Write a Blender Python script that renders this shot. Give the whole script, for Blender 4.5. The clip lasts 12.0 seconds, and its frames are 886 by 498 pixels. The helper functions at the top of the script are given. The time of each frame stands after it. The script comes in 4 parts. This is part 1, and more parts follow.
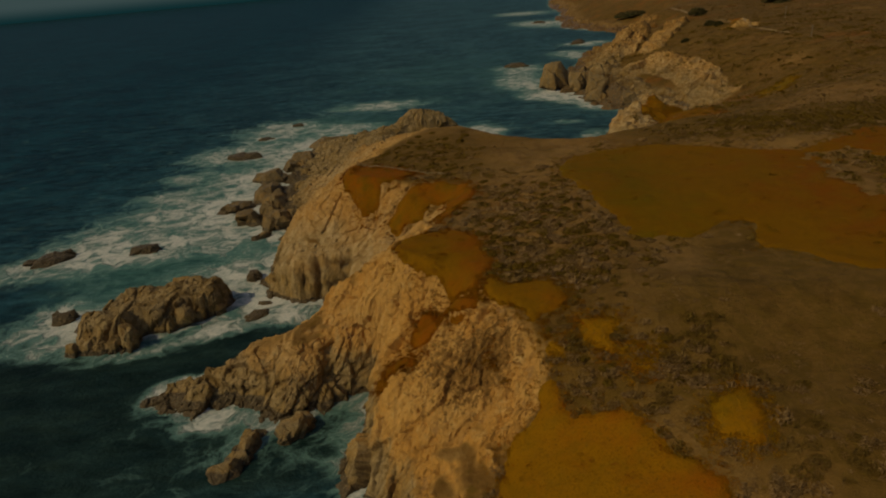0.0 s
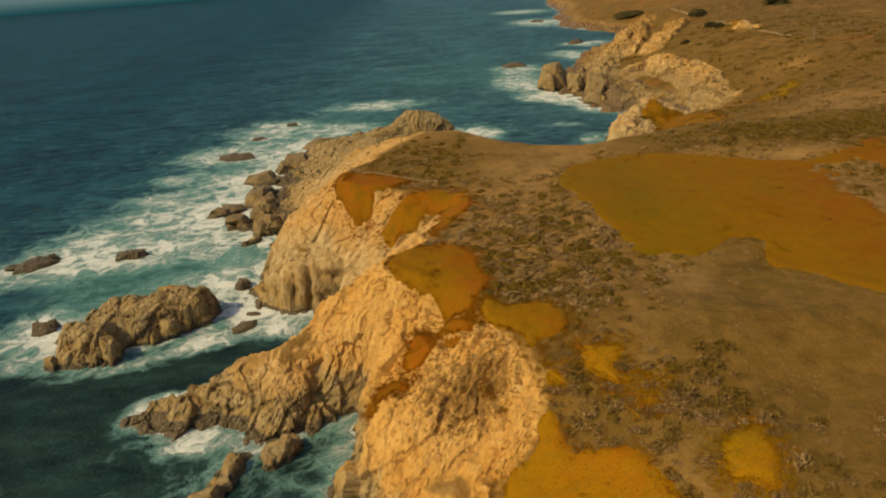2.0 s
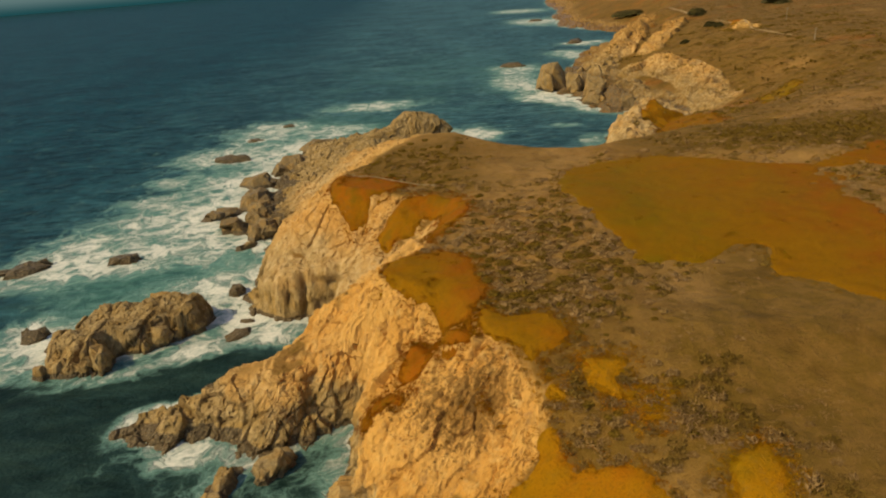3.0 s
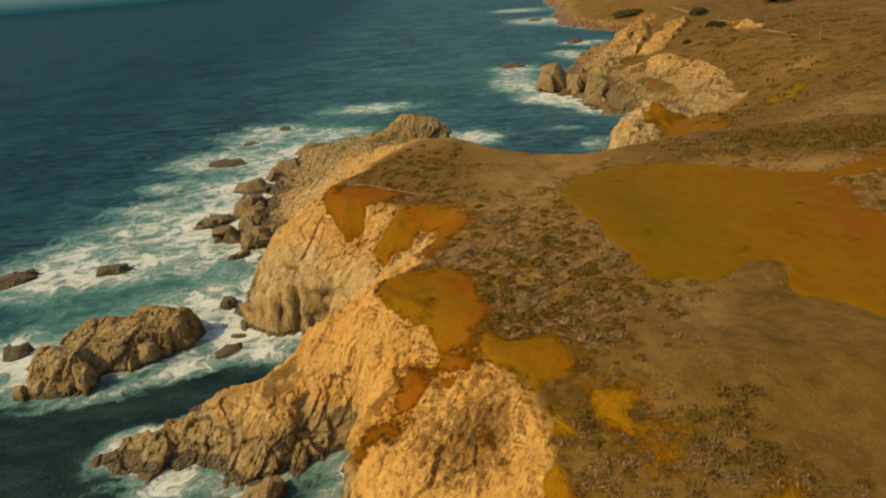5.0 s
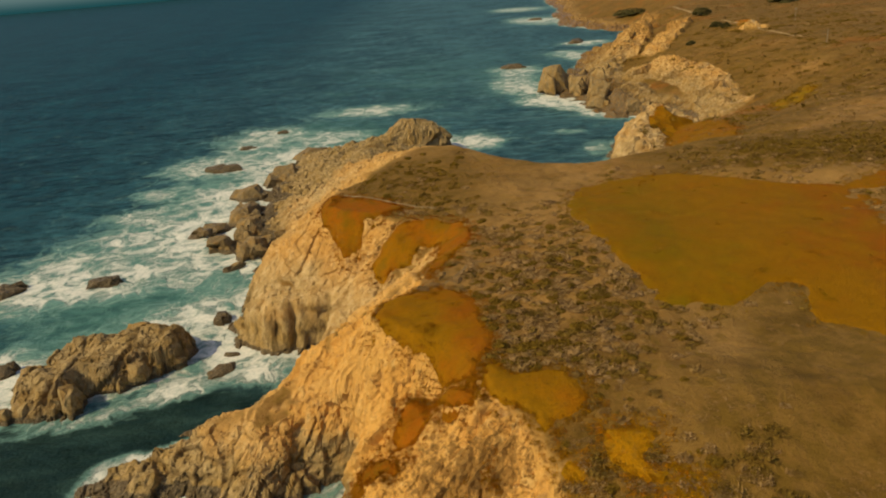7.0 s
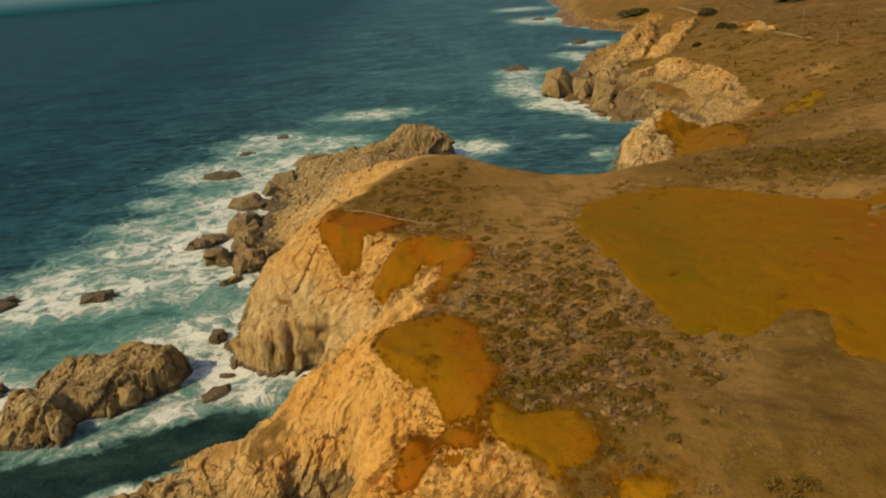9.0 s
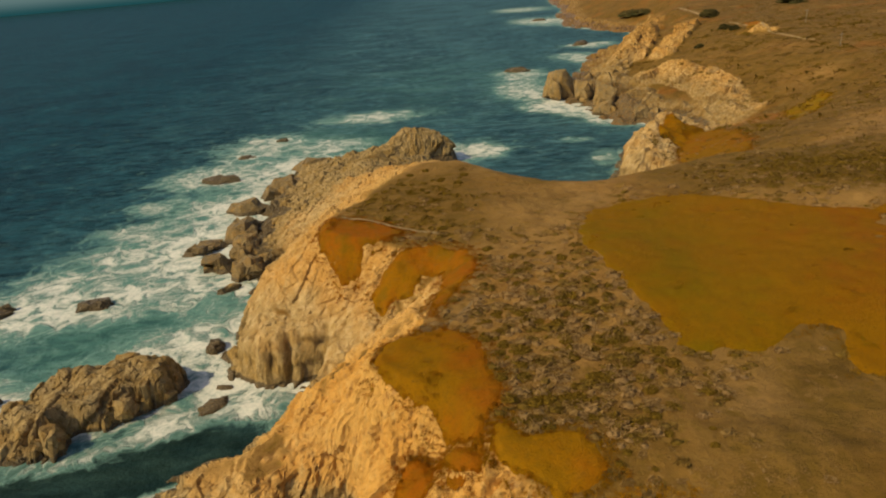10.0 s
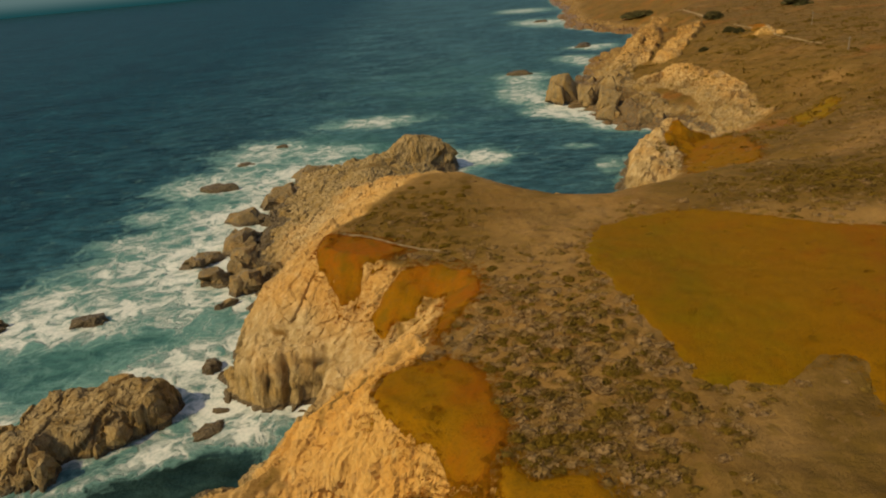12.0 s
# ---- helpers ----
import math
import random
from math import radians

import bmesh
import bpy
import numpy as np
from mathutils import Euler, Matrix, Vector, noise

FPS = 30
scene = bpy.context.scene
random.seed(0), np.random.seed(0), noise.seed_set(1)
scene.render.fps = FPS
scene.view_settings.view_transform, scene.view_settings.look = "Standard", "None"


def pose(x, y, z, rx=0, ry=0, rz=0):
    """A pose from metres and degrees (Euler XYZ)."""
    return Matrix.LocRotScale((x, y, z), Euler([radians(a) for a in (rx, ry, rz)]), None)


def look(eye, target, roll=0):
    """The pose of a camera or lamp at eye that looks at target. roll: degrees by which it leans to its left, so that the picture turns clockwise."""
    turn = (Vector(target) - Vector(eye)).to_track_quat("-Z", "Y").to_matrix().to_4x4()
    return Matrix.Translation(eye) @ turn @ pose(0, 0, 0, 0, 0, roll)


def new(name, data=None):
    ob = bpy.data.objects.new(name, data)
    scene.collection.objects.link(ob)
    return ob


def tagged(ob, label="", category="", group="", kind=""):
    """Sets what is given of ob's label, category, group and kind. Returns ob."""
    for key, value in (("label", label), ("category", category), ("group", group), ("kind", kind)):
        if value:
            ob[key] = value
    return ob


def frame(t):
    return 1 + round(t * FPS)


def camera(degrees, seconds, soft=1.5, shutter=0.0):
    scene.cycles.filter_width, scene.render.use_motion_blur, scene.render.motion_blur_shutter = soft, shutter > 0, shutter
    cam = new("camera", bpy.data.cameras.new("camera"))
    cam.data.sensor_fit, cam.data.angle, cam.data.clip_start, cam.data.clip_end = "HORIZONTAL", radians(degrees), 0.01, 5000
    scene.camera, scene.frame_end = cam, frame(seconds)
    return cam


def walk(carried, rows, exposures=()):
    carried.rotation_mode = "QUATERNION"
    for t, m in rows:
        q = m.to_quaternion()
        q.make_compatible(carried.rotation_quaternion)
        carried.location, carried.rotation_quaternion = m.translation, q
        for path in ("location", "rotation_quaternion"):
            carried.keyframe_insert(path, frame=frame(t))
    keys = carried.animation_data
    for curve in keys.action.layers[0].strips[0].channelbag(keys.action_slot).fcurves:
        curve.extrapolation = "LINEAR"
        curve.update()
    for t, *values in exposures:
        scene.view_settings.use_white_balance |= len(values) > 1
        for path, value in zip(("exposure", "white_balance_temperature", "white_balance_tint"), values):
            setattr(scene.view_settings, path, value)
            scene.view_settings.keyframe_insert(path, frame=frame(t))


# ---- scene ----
cam = camera(66.7, 12.0, soft=2.0)
PATH = [
    (0, (0.079, -6.008, 66.01), (0.013, -4.157, 65.255), -5.0),
    (0.5, (0.158, -4.639, 66.308), (0.096, -2.789, 65.552), -4.8),
    (1, (0.204, -3.147, 66.52), (0.145, -1.297, 65.762), -4.6),
    (1.5, (0.267, -1.659, 66.599), (0.21, 0.19, 65.838), -4.5),
    (2, (0.271, -0.307, 66.845), (0.217, 1.541, 66.081), -4.4),
    (2.5, (0.46, 1.264, 66.855), (0.407, 3.112, 66.091), -4.4),
    (3, (0.606, 2.771, 66.944), (0.555, 4.618, 66.178), -4.5),
    (5, (0.754, 8.871, 67.272), (0.705, 10.717, 66.503), -4.6),
    (5.5, (0.745, 10.383, 67.484), (0.697, 12.229, 66.714), -4.6),
    (6, (0.707, 11.861, 67.727), (0.658, 13.706, 66.956), -4.7),
    (6.5, (0.762, 13.293, 67.966), (0.712, 15.138, 67.194), -4.7),
    (7, (0.724, 14.791, 68.361), (0.674, 16.635, 67.588), -4.7),
    (9, (0.835, 20.683, 69.741), (0.777, 22.526, 68.965), -4.9),
    (9.5, (0.85, 22.112, 70.056), (0.791, 23.955, 69.28), -5.0),
    (10, (0.858, 23.447, 70.441), (0.798, 25.289, 69.666), -5.0),
    (10.5, (0.876, 24.741, 70.907), (0.814, 26.583, 70.131), -5.0),
    (11, (0.896, 25.978, 71.368), (0.832, 27.82, 70.592), -5.1),
    (11.5, (0.864, 27.144, 71.703), (0.799, 28.986, 70.927), -5.1),
    (12, (0.846, 28.433, 71.971), (0.781, 30.276, 71.196), -5.2),
]
# The film fades in from black and dims a little at the end.
EXPOSURES = [(t, stops, 6470, 7) for t, stops in [(0.0, -1.1), (0.25, -0.8), (0.5, -0.45), (0.75, -0.12), (1.0, 0.16), (1.5, 0.40), (2.0, 0.44), (10.0, 0.42), (11.0, 0.38), (11.5, 0.35), (12.0, 0.29)]]
walk(cam, [(t, look(eye, at, roll)) for t, eye, at, roll in PATH], EXPOSURES)

SUN_FROM = Vector((-0.79, -0.42, 0.82)).normalized()   # where the sun stands

# ---------------------------------------------------------------- world and sun
world = bpy.data.worlds.new("sky")
scene.world = world
world.use_nodes = True
sky = world.node_tree.nodes.new("ShaderNodeTexSky")
sky.sky_type, sky.sun_disc = "NISHITA", False
sky.sun_elevation = math.asin(SUN_FROM.z)
sky.sun_rotation = math.atan2(SUN_FROM.x, SUN_FROM.y)
sky.air_density, sky.dust_density = 1.0, 2.0
world.node_tree.nodes["Background"].inputs[1].default_value = 0.083
world.node_tree.links.new(sky.outputs[0], world.node_tree.nodes["Background"].inputs[0])
sun = new("sun", bpy.data.lights.new("sun", "SUN"))
sun.data.energy, sun.data.angle, sun.data.color = 2.6, radians(0.6), (1.0, 0.81, 0.43)
sun.matrix_world = look(SUN_FROM * 300, (0, 0, 0))


# ---------------------------------------------------------------- noise on arrays
rng = np.random.RandomState(7)
PERM = rng.permutation(256)
GRAD = rng.normal(size=(256, 3))
GRAD /= np.linalg.norm(GRAD, axis=1)[:, None]
RAND = rng.uniform(size=(256, 4))


def hashed(i):
    return PERM[(PERM[(PERM[i[..., 0] & 255] + i[..., 1]) & 255] + i[..., 2]) & 255]


def perlin(p):
    """Gradient noise, about -0.7 to 0.7, at an array of places (N, 3)."""
    cell = np.floor(p).astype(int)
    f = p - cell
    u = f * f * f * (f * (f * 6 - 15) + 10)
    out = np.zeros(len(p))
    ix, iy, iz = (cell[:, k] for k in range(3))
    for dx in (0, 1):
        row = PERM[(ix + dx) & 255]
        wx = u[:, 0] if dx else 1 - u[:, 0]
        for dy in (0, 1):
            column = PERM[(row + iy + dy) & 255]
            wy = wx * (u[:, 1] if dy else 1 - u[:, 1])
            for dz in (0, 1):
                g = GRAD[PERM[(column + iz + dz) & 255]]
                w = wy * (u[:, 2] if dz else 1 - u[:, 2])
                out += w * ((f[:, 0] - dx) * g[:, 0] + (f[:, 1] - dy) * g[:, 1] + (f[:, 2] - dz) * g[:, 2])
    return out


def fbm(p, octaves=4, gain=0.5):
    out, amp, total = 0, 1.0, 0.0
    for n in range(octaves):
        out = out + amp * perlin(p * 2.03 ** n + 17.3 * n)
        total += amp
        amp *= gain
    return out / total * 1.6


def ridged(p, octaves=4, gain=0.55):
    out, amp, total = 0, 1.0, 0.0
    for n in range(octaves):
        out = out + amp * (1 - np.abs(perlin(p * 2.03 ** n + 31.7 * n)) * 2.2)
        total += amp
        amp *= gain
    return out / total


def blocks(p, tilt=0.5):
    """Broken rock: every cell of a crooked honeycomb has its own offset and its own slant. Also the distance to the next crack."""
    cell = np.floor(p).astype(int)
    best, second = np.full(len(p), 9.0), np.full(len(p), 9.0)
    value = np.zeros(len(p))
    for dx in (-1, 0, 1):
        for dy in (-1, 0, 1):
            for dz in (-1, 0, 1):
                c = cell + (dx, dy, dz)
                h = hashed(c)
                off = c + 0.1 + 0.8 * RAND[h, :3] - p
                d = (off ** 2).sum(1)
                v = RAND[h, 3] - 0.5 - tilt * (off * GRAD[h]).sum(1)
                nearer = d < best
                second = np.where(nearer, best, np.minimum(second, d))
                value = np.where(nearer, v, value)
                best = np.where(nearer, d, best)
    return value, np.sqrt(second) - np.sqrt(best)


def smooth(a, b, x):
    t = np.clip((x - a) / (b - a), 0, 1)
    return t * t * (3 - 2 * t)


# ---------------------------------------------------------------- the plan of the coast
# Shoreline, from behind the camera along the headland and the bays to the far coast.
SHORE = [(-22, -700), (-14, -200), (-10, -60), (-8, 10), (-10, 45), (-17, 62), (-19, 74), (-19.5, 83), (-18.5, 91), (-22.5, 90.5),
         (-28, 87), (-33, 86.5), (-37, 89.5), (-47, 89.5), (-58, 94), (-53, 99), (-46, 104), (-42, 109), (-36, 110), (-32.5, 119),
         (-26, 130.5), (-34, 130.5), (-40, 130), (-45, 134), (-48.5, 142), (-51, 152), (-50, 168), (-52, 181), (-59, 196),
         (-63, 214), (-64, 240), (-62, 258), (-57, 276), (-42, 290), (-18, 296), (3, 281), (1, 262), (5, 240), (13, 220), (26, 206),
         (40, 208), (49, 224), (56, 246)]
SHORE_FAR = [(65, 272), (79, 288), (95, 292), (88, 308), (73, 317), (69, 335), (65, 355), (60, 374), (66, 395), (74, 440), (92, 488), (101, 530),
             (129, 540), (137, 564), (160, 620), (168, 668), (150, 702), (126, 770), (136, 850), (140, 921), (165, 1020), (172, 1210),
             (230, 1600), (330, 2300), (600, 3600), (5200, 3600), (5200, -700)]
# Edge of the plateau above the cliffs.
RIM = [(70, -700), (46, -200), (36, -40), (33, 20), (36, 44), (30, 55), (21.5, 62), (16, 64.5), (9, 70), (5.5, 76), (2.7, 82), (0, 88),
       (-6, 92), (-12, 97), (-11.8, 100), (-6.5, 103.5), (-3.5, 109), (1, 118), (3.2, 126), (1.8, 133.5), (-4, 136), (-11, 136), (-15, 140), (-21, 142),
       (-25.5, 147), (-25, 155), (-19.5, 165), (-12, 180), (-6.5, 189), (0, 188), (7.5, 178.5), (17, 168), (28, 163), (38, 164), (50, 169)]
RIM_FAR = [(66, 176), (92, 182), (128, 198), (156, 228), (166, 262), (170, 300), (170, 345), (168, 390), (172, 440), (178, 500), (172, 560), (200, 612),
           (225, 680), (230, 745), (225, 800), (235, 900), (250, 1010), (250, 1220), (270, 1600), (380, 2300), (650, 3500), (5150, 3500), (5150, -700)]
SHORE, RIM = np.array(SHORE + SHORE_FAR, float), np.array(RIM + RIM_FAR, float)
# Knolls and hollows: x, y, half length, half width, turn in degrees, height.
KNOLLS = [(-30, 276, 14, 9, 25, 3.5), (-50, 262, 12, 9, 60, 3.0), (-4, 226, 10, 22, -10, 3.0),
          (14, 58, 8, 7, 0, -1.0), (38, 90, 26, 12, 10, -1.6), (22, 116, 12, 14, 0, 1.4), (40, 146, 24, 9, 0, -0.6), (74, 150, 20, 14, 0, 1.8), (-3.8, 86, 3.5, 3.5, 0, -3.0),
          (-40, 152, 6, 9, 15, 2.0), (-37, 104, 9, 5, 10, -3.0), (-30, 93, 6, 3.5, -20, 0.8), (-48, 96, 8, 5, 0, -1.2), (-12.6, 76.5, 5, 4, 0, 1.6), (84, 194, 20, 12, 0, -3.0), (77, 269, 7, 8, 0, 3.5)]
# Crags that stand out of the far slopes: crest line, half width, height over the slope.
CRAGS = [([(152, 552), (144, 530), (134, 506), (120, 470), (104, 432)], 12, 6.5), ([(154, 474), (140, 448), (120, 412)], 7, 2.5), ([(114, 364), (119, 335), (116, 312), (112, 290)], 10, 3.2),
         ([(114, 364), (100, 372), (86, 378)], 9, 3.5), ([(98, 426), (90, 405), (82, 380)], 9, 4.0), ([(92, 350), (84, 340), (80, 328)], 7, 4.0), ([(61, 236), (66, 252), (72, 264), (82, 274)], 12, 6.0), ([(164, 404), (170, 396)], 6, 1.5)]
# Cliffs that stand upright in the water: x, y, half widths, turn, height of the wall.
WALLS = [(-33, 132, 15, 8, -8, 6.5), (60, 246, 8, 22, -25, 4.0), (-40, 92, 12, 6, 0, 1.5), (-23, 129, 6, 5, 0, 4.0)]
# Clefts and caves at the foot of the cliffs: x, y, half widths, depth.
GOUGES = [(-33.4, 129.8, 0.6, 3.0, 1.3), (-28.5, 131, 3.0, 1.0, 1.3), (-24.5, 92, 1.5, 2.5, 1.6), (-44, 139, 1.5, 0.8, 0.8)]
# Hollows under ledges of the pale headland: x, y, half widths, height, half height, depth.
SLOTS = [(-29.2, 131.6, 3.4, 2.2, 7.4, 0.6, 1.7), (-33.2, 131, 0.7, 2.5, 5.5, 3.0, 1.4), (-36.5, 132, 0.6, 2.5, 4.0, 2.5, 1.0), (-21, 127, 2.0, 2.0, 9.0, 0.8, 1.4), (-14.5, 124, 0.8, 4.0, 18.0, 5.0, 0.9), (-17.5, 110.2, 1.8, 1.5, 17.2, 1.6, 2.2)]
# How fast the ground rises from the shore: x, y, reach, exponent (1 is an even slope, more is a cliff below and a slope above).
STEEPNESS = [(-38, 140, 22, 1.1), (2, 62, 12, 0.85), (-22, 97, 12, 1.15), (58, 240, 26, 1.5), (100, 350, 60, 0.85), (130, 260, 40, 1.15), (160, 760, 150, 0.8), (-18, 75, 9, 1.6), (-50, 200, 25, 1.3)]


def to_line(x, y, line, closed=True):
    """Distance to a line of corners, and whether the place is inside."""
    best, inside = np.full(x.shape, 1e12), np.zeros(x.shape, bool)
    n = len(line)
    for k in range(n if closed else n - 1):
        (ax, ay), (bx, by) = line[k], line[(k + 1) % n]
        ex, ey = bx - ax, by - ay
        t = np.clip(((x - ax) * ex + (y - ay) * ey) / (ex * ex + ey * ey), 0, 1)
        best = np.minimum(best, (x - ax - t * ex) ** 2 + (y - ay - t * ey) ** 2)
        if closed and ay != by:
            inside ^= ((ay > y) != (by > y)) & (x < ex * (y - ay) / ey + ax)
    return np.sqrt(best), inside


def bell(x, y, cx, cy, rx, ry, turn=0.0):
    c, s = math.cos(radians(turn)), math.sin(radians(turn))
    u, v = (c * (x - cx) + s * (y - cy)) / rx, (c * (y - cy) - s * (x - cx)) / ry
    return np.exp(-(u * u + v * v))


def crag_rise(x, y, line, wide):
    """How far up a crag a place lies: 1 on the crest, 0 at its ragged foot."""
    c = np.array(line, float)
    near = (x > c[:, 0].min() - 2 * wide) & (x < c[:, 0].max() + 2 * wide) & (y > c[:, 1].min() - 2 * wide) & (y < c[:, 1].max() + 2 * wide)
    out = np.zeros(x.shape)
    x, y = x[near], y[near]
    q = np.stack([x, y, 0 * x], 1)
    d, _ = to_line(x + 0.35 * wide * fbm(q / (0.7 * wide), 3), y + 0.35 * wide * fbm(q / (0.7 * wide) + 11, 3), line, False)
    tooth = 1.4 * (ridged(q / (0.75 * wide) + 5, 3, 0.6) - 0.6)
    out[near] = np.clip(1.05 - d / wide, 0, 1) ** 0.8 * (1 + 0.55 * tooth)
    return out


def landform(x, y):
    """Height of the ground without its fine relief; how far up the cliff a place lies (0 shore, 1 plateau); distance to the shore (negative at sea)."""
    p = np.stack([x, y, 0 * x], 1)
    far = np.clip(np.abs(y - 100) / 200, 0.6, 3)
    wx = x + 1.5 * far * fbm(p / 13 / far[:, None], 3) + 0.5 * fbm(p / 3.1 + 5, 2)
    wy = y + 1.5 * far * fbm(p / 13 / far[:, None] + 40, 3) + 0.5 * fbm(p / 3.1 + 45, 2)
    d0, land = to_line(wx, wy, SHORE)
    d1, top = to_line(wx, wy, RIM)
    t = np.where(top, 1.0, d0 / (d0 + d1 + 1e-6))
    e = np.full(x.shape, 1.4)
    for cx, cy, reach, power in STEEPNESS:
        e += (power - 1.4) * bell(x, y, cx, cy, reach, reach)
    plateau = 24.6 + 1.0 * fbm(p / 45, 3) + 0.02 * np.clip(x - 150, 0, 800) + np.where(top, 0.03 * np.minimum(d1, 20), 0)
    plateau = plateau - 3.6 * smooth(80, 63, y + 0.1 * x) * smooth(-20, 8, x)
    wall = np.zeros(x.shape)
    for cx, cy, rx, ry, turn, up in WALLS:
        wall += up * bell(x, y, cx, cy, rx, ry, turn)
    h = wall * smooth(0, 3.0, d0) + (plateau - wall) * (1 - (1 - t) ** e)
    for cx, cy, rx, ry, turn, up in KNOLLS:
        h += up * bell(x, y, cx, cy, rx, ry, turn) * smooth(0, 5, d0)
    h += 9.5 * np.exp(-(((x + 11.5) * 0.97 + (y - 282) * 0.25) / 12.5) ** 4 - (((y - 282) * 0.97 - (x + 11.5) * 0.25) / 8.5) ** 4) * smooth(0, 3, d0)   # the blunt crag at the headland's tip
    back = np.flatnonzero(y > 225)
    for line, wide, up in CRAGS:
        h[back] += up * crag_rise(x[back], y[back], line, wide) * smooth(0, 4, d0[back])
    h = np.where(land, h, -0.3 * d0)
    return np.maximum(h, -5), np.where(land, t, 0), np.where(land, d0, -d0)


def spaced(stops):
    """Grid lines: (from, step) pairs; the step changes smoothly from pair to pair."""
    out, (at, step) = [stops[0][0]], stops[0]
    for nxt, nstep in stops[1:]:
        start, first = out[-1], step
        while out[-1] < nxt:
            out.append(out[-1] + first + (nstep - first) * min(1, (out[-1] - start) / (nxt - start)))
        step = nstep
    return np.array(out)


def grid_mesh(name, verts, keep, attributes=(), flat=None):
    """A sheet of quads from an (a, b, 3) array; keep says which vertices are used."""
    a, b = verts.shape[:2]
    index = np.arange(a * b).reshape(a, b)
    quads = np.stack([index[:-1, :-1], index[:-1, 1:], index[1:, 1:], index[1:, :-1]], -1).reshape(-1, 4)
    k = keep.ravel()
    quads = quads[k[quads].any(1)]
    used = np.unique(quads)
    renumber = np.zeros(a * b, int)
    renumber[used] = np.arange(len(used))
    me = bpy.data.meshes.new(name)
    me.vertices.add(len(used))
    me.vertices.foreach_set("co", verts.reshape(-1, 3)[used].astype(np.float32).ravel())
    me.loops.add(4 * len(quads))
    me.loops.foreach_set("vertex_index", renumber[quads].astype(np.int32).ravel())
    me.polygons.add(len(quads))
    me.polygons.foreach_set("loop_start", np.arange(0, 4 * len(quads), 4, dtype=np.int32))
    me.update(calc_edges=True)
    me.polygons.foreach_set("use_smooth", np.ones(len(quads), bool) if flat is None else flat.ravel()[quads[:, 0]] < 0.5)
    for key, values in dict(attributes).items():
        me.attributes.new(key, "FLOAT", "POINT").data.foreach_set("value", values.ravel()[used].astype(np.float32))
    return me


# ---------------------------------------------------------------- materials
class Nodes:
    """A short way to write node materials."""

    def __init__(self, name):
        self.mat = bpy.data.materials.new(name)
        self.mat.use_nodes = True
        self.tree = self.mat.node_tree
        self.bsdf = self.tree.nodes["Principled BSDF"]

    def add(self, kind, **inputs):
        n = self.tree.nodes.new("ShaderNode" + kind)
        return n

    def put(self, value, socket):
        if isinstance(value, bpy.types.NodeSocket):
            self.tree.links.new(value, socket)
        elif isinstance(value, (tuple, list)) and len(value) == 3 and socket.type == "RGBA":
            socket.default_value = (*value, 1)
        else:
            socket.default_value = value

    def place(self):
        return self.add("NewGeometry").outputs["Position"]

    def scaled(self, vector, factor):
        n = self.add("VectorMath")
        n.operation = "MULTIPLY"
        self.put(vector, n.inputs[0])
        n.inputs[1].default_value = factor
        return n.outputs[0]

    def noise(self, vector, scale, detail=4.0, rough=0.55, warp=0.0):
        n = self.add("TexNoise")
        self.put(vector, n.inputs["Vector"])
        n.inputs["Scale"].default_value, n.inputs["Detail"].default_value = scale, detail
        n.inputs["Roughness"].default_value, n.inputs["Distortion"].default_value = rough, warp
        return n.outputs[0]

    def cells(self, vector, scale, feature="F1", out="Distance"):
        n = self.add("TexVoronoi")
        n.feature = feature
        self.put(vector, n.inputs["Vector"])
        n.inputs["Scale"].default_value = scale
        return n.outputs[out]

    def attr(self, name):
        n = self.add("Attribute")
        n.attribute_name = name
        return n.outputs["Fac"]

    def math(self, op, a, b=0.0, c=0.0):
        n = self.add("Math")
        n.operation = op
        for v, s in zip((a, b, c), n.inputs):
            self.put(v, s)
        return n.outputs[0]

    def step(self, x, lo, hi, a=0.0, b=1.0):
        n = self.add("MapRange")
        n.interpolation_type = "SMOOTHSTEP"
        for v, s in zip((x, lo, hi, a, b), n.inputs):
            self.put(v, s)
        return n.outputs[0]

    def mix(self, factor, a, b, blend="MIX"):
        n = self.add("Mix")
        n.data_type, n.blend_type = "RGBA", blend
        self.put(factor, n.inputs[0])
        self.put(a, n.inputs[6])
        self.put(b, n.inputs[7])
        return n.outputs[2]

    def bump(self, height, strength=0.5, distance=0.1, normal=None):
        n = self.add("Bump")
        n.inputs["Strength"].default_value, n.inputs["Distance"].default_value = strength, distance
        self.put(height, n.inputs["Height"])
        if normal:
            self.put(normal, n.inputs["Normal"])
        return n.outputs[0]

    def done(self, color, rough=0.9, normal=None, spec=0.2):
        self.put(color, self.bsdf.inputs["Base Color"])
        self.put(rough, self.bsdf.inputs["Roughness"])
        self.put(spec, self.bsdf.inputs["Specular IOR Level"])
        if normal:
            self.put(normal, self.bsdf.inputs["Normal"])
        return self.mat


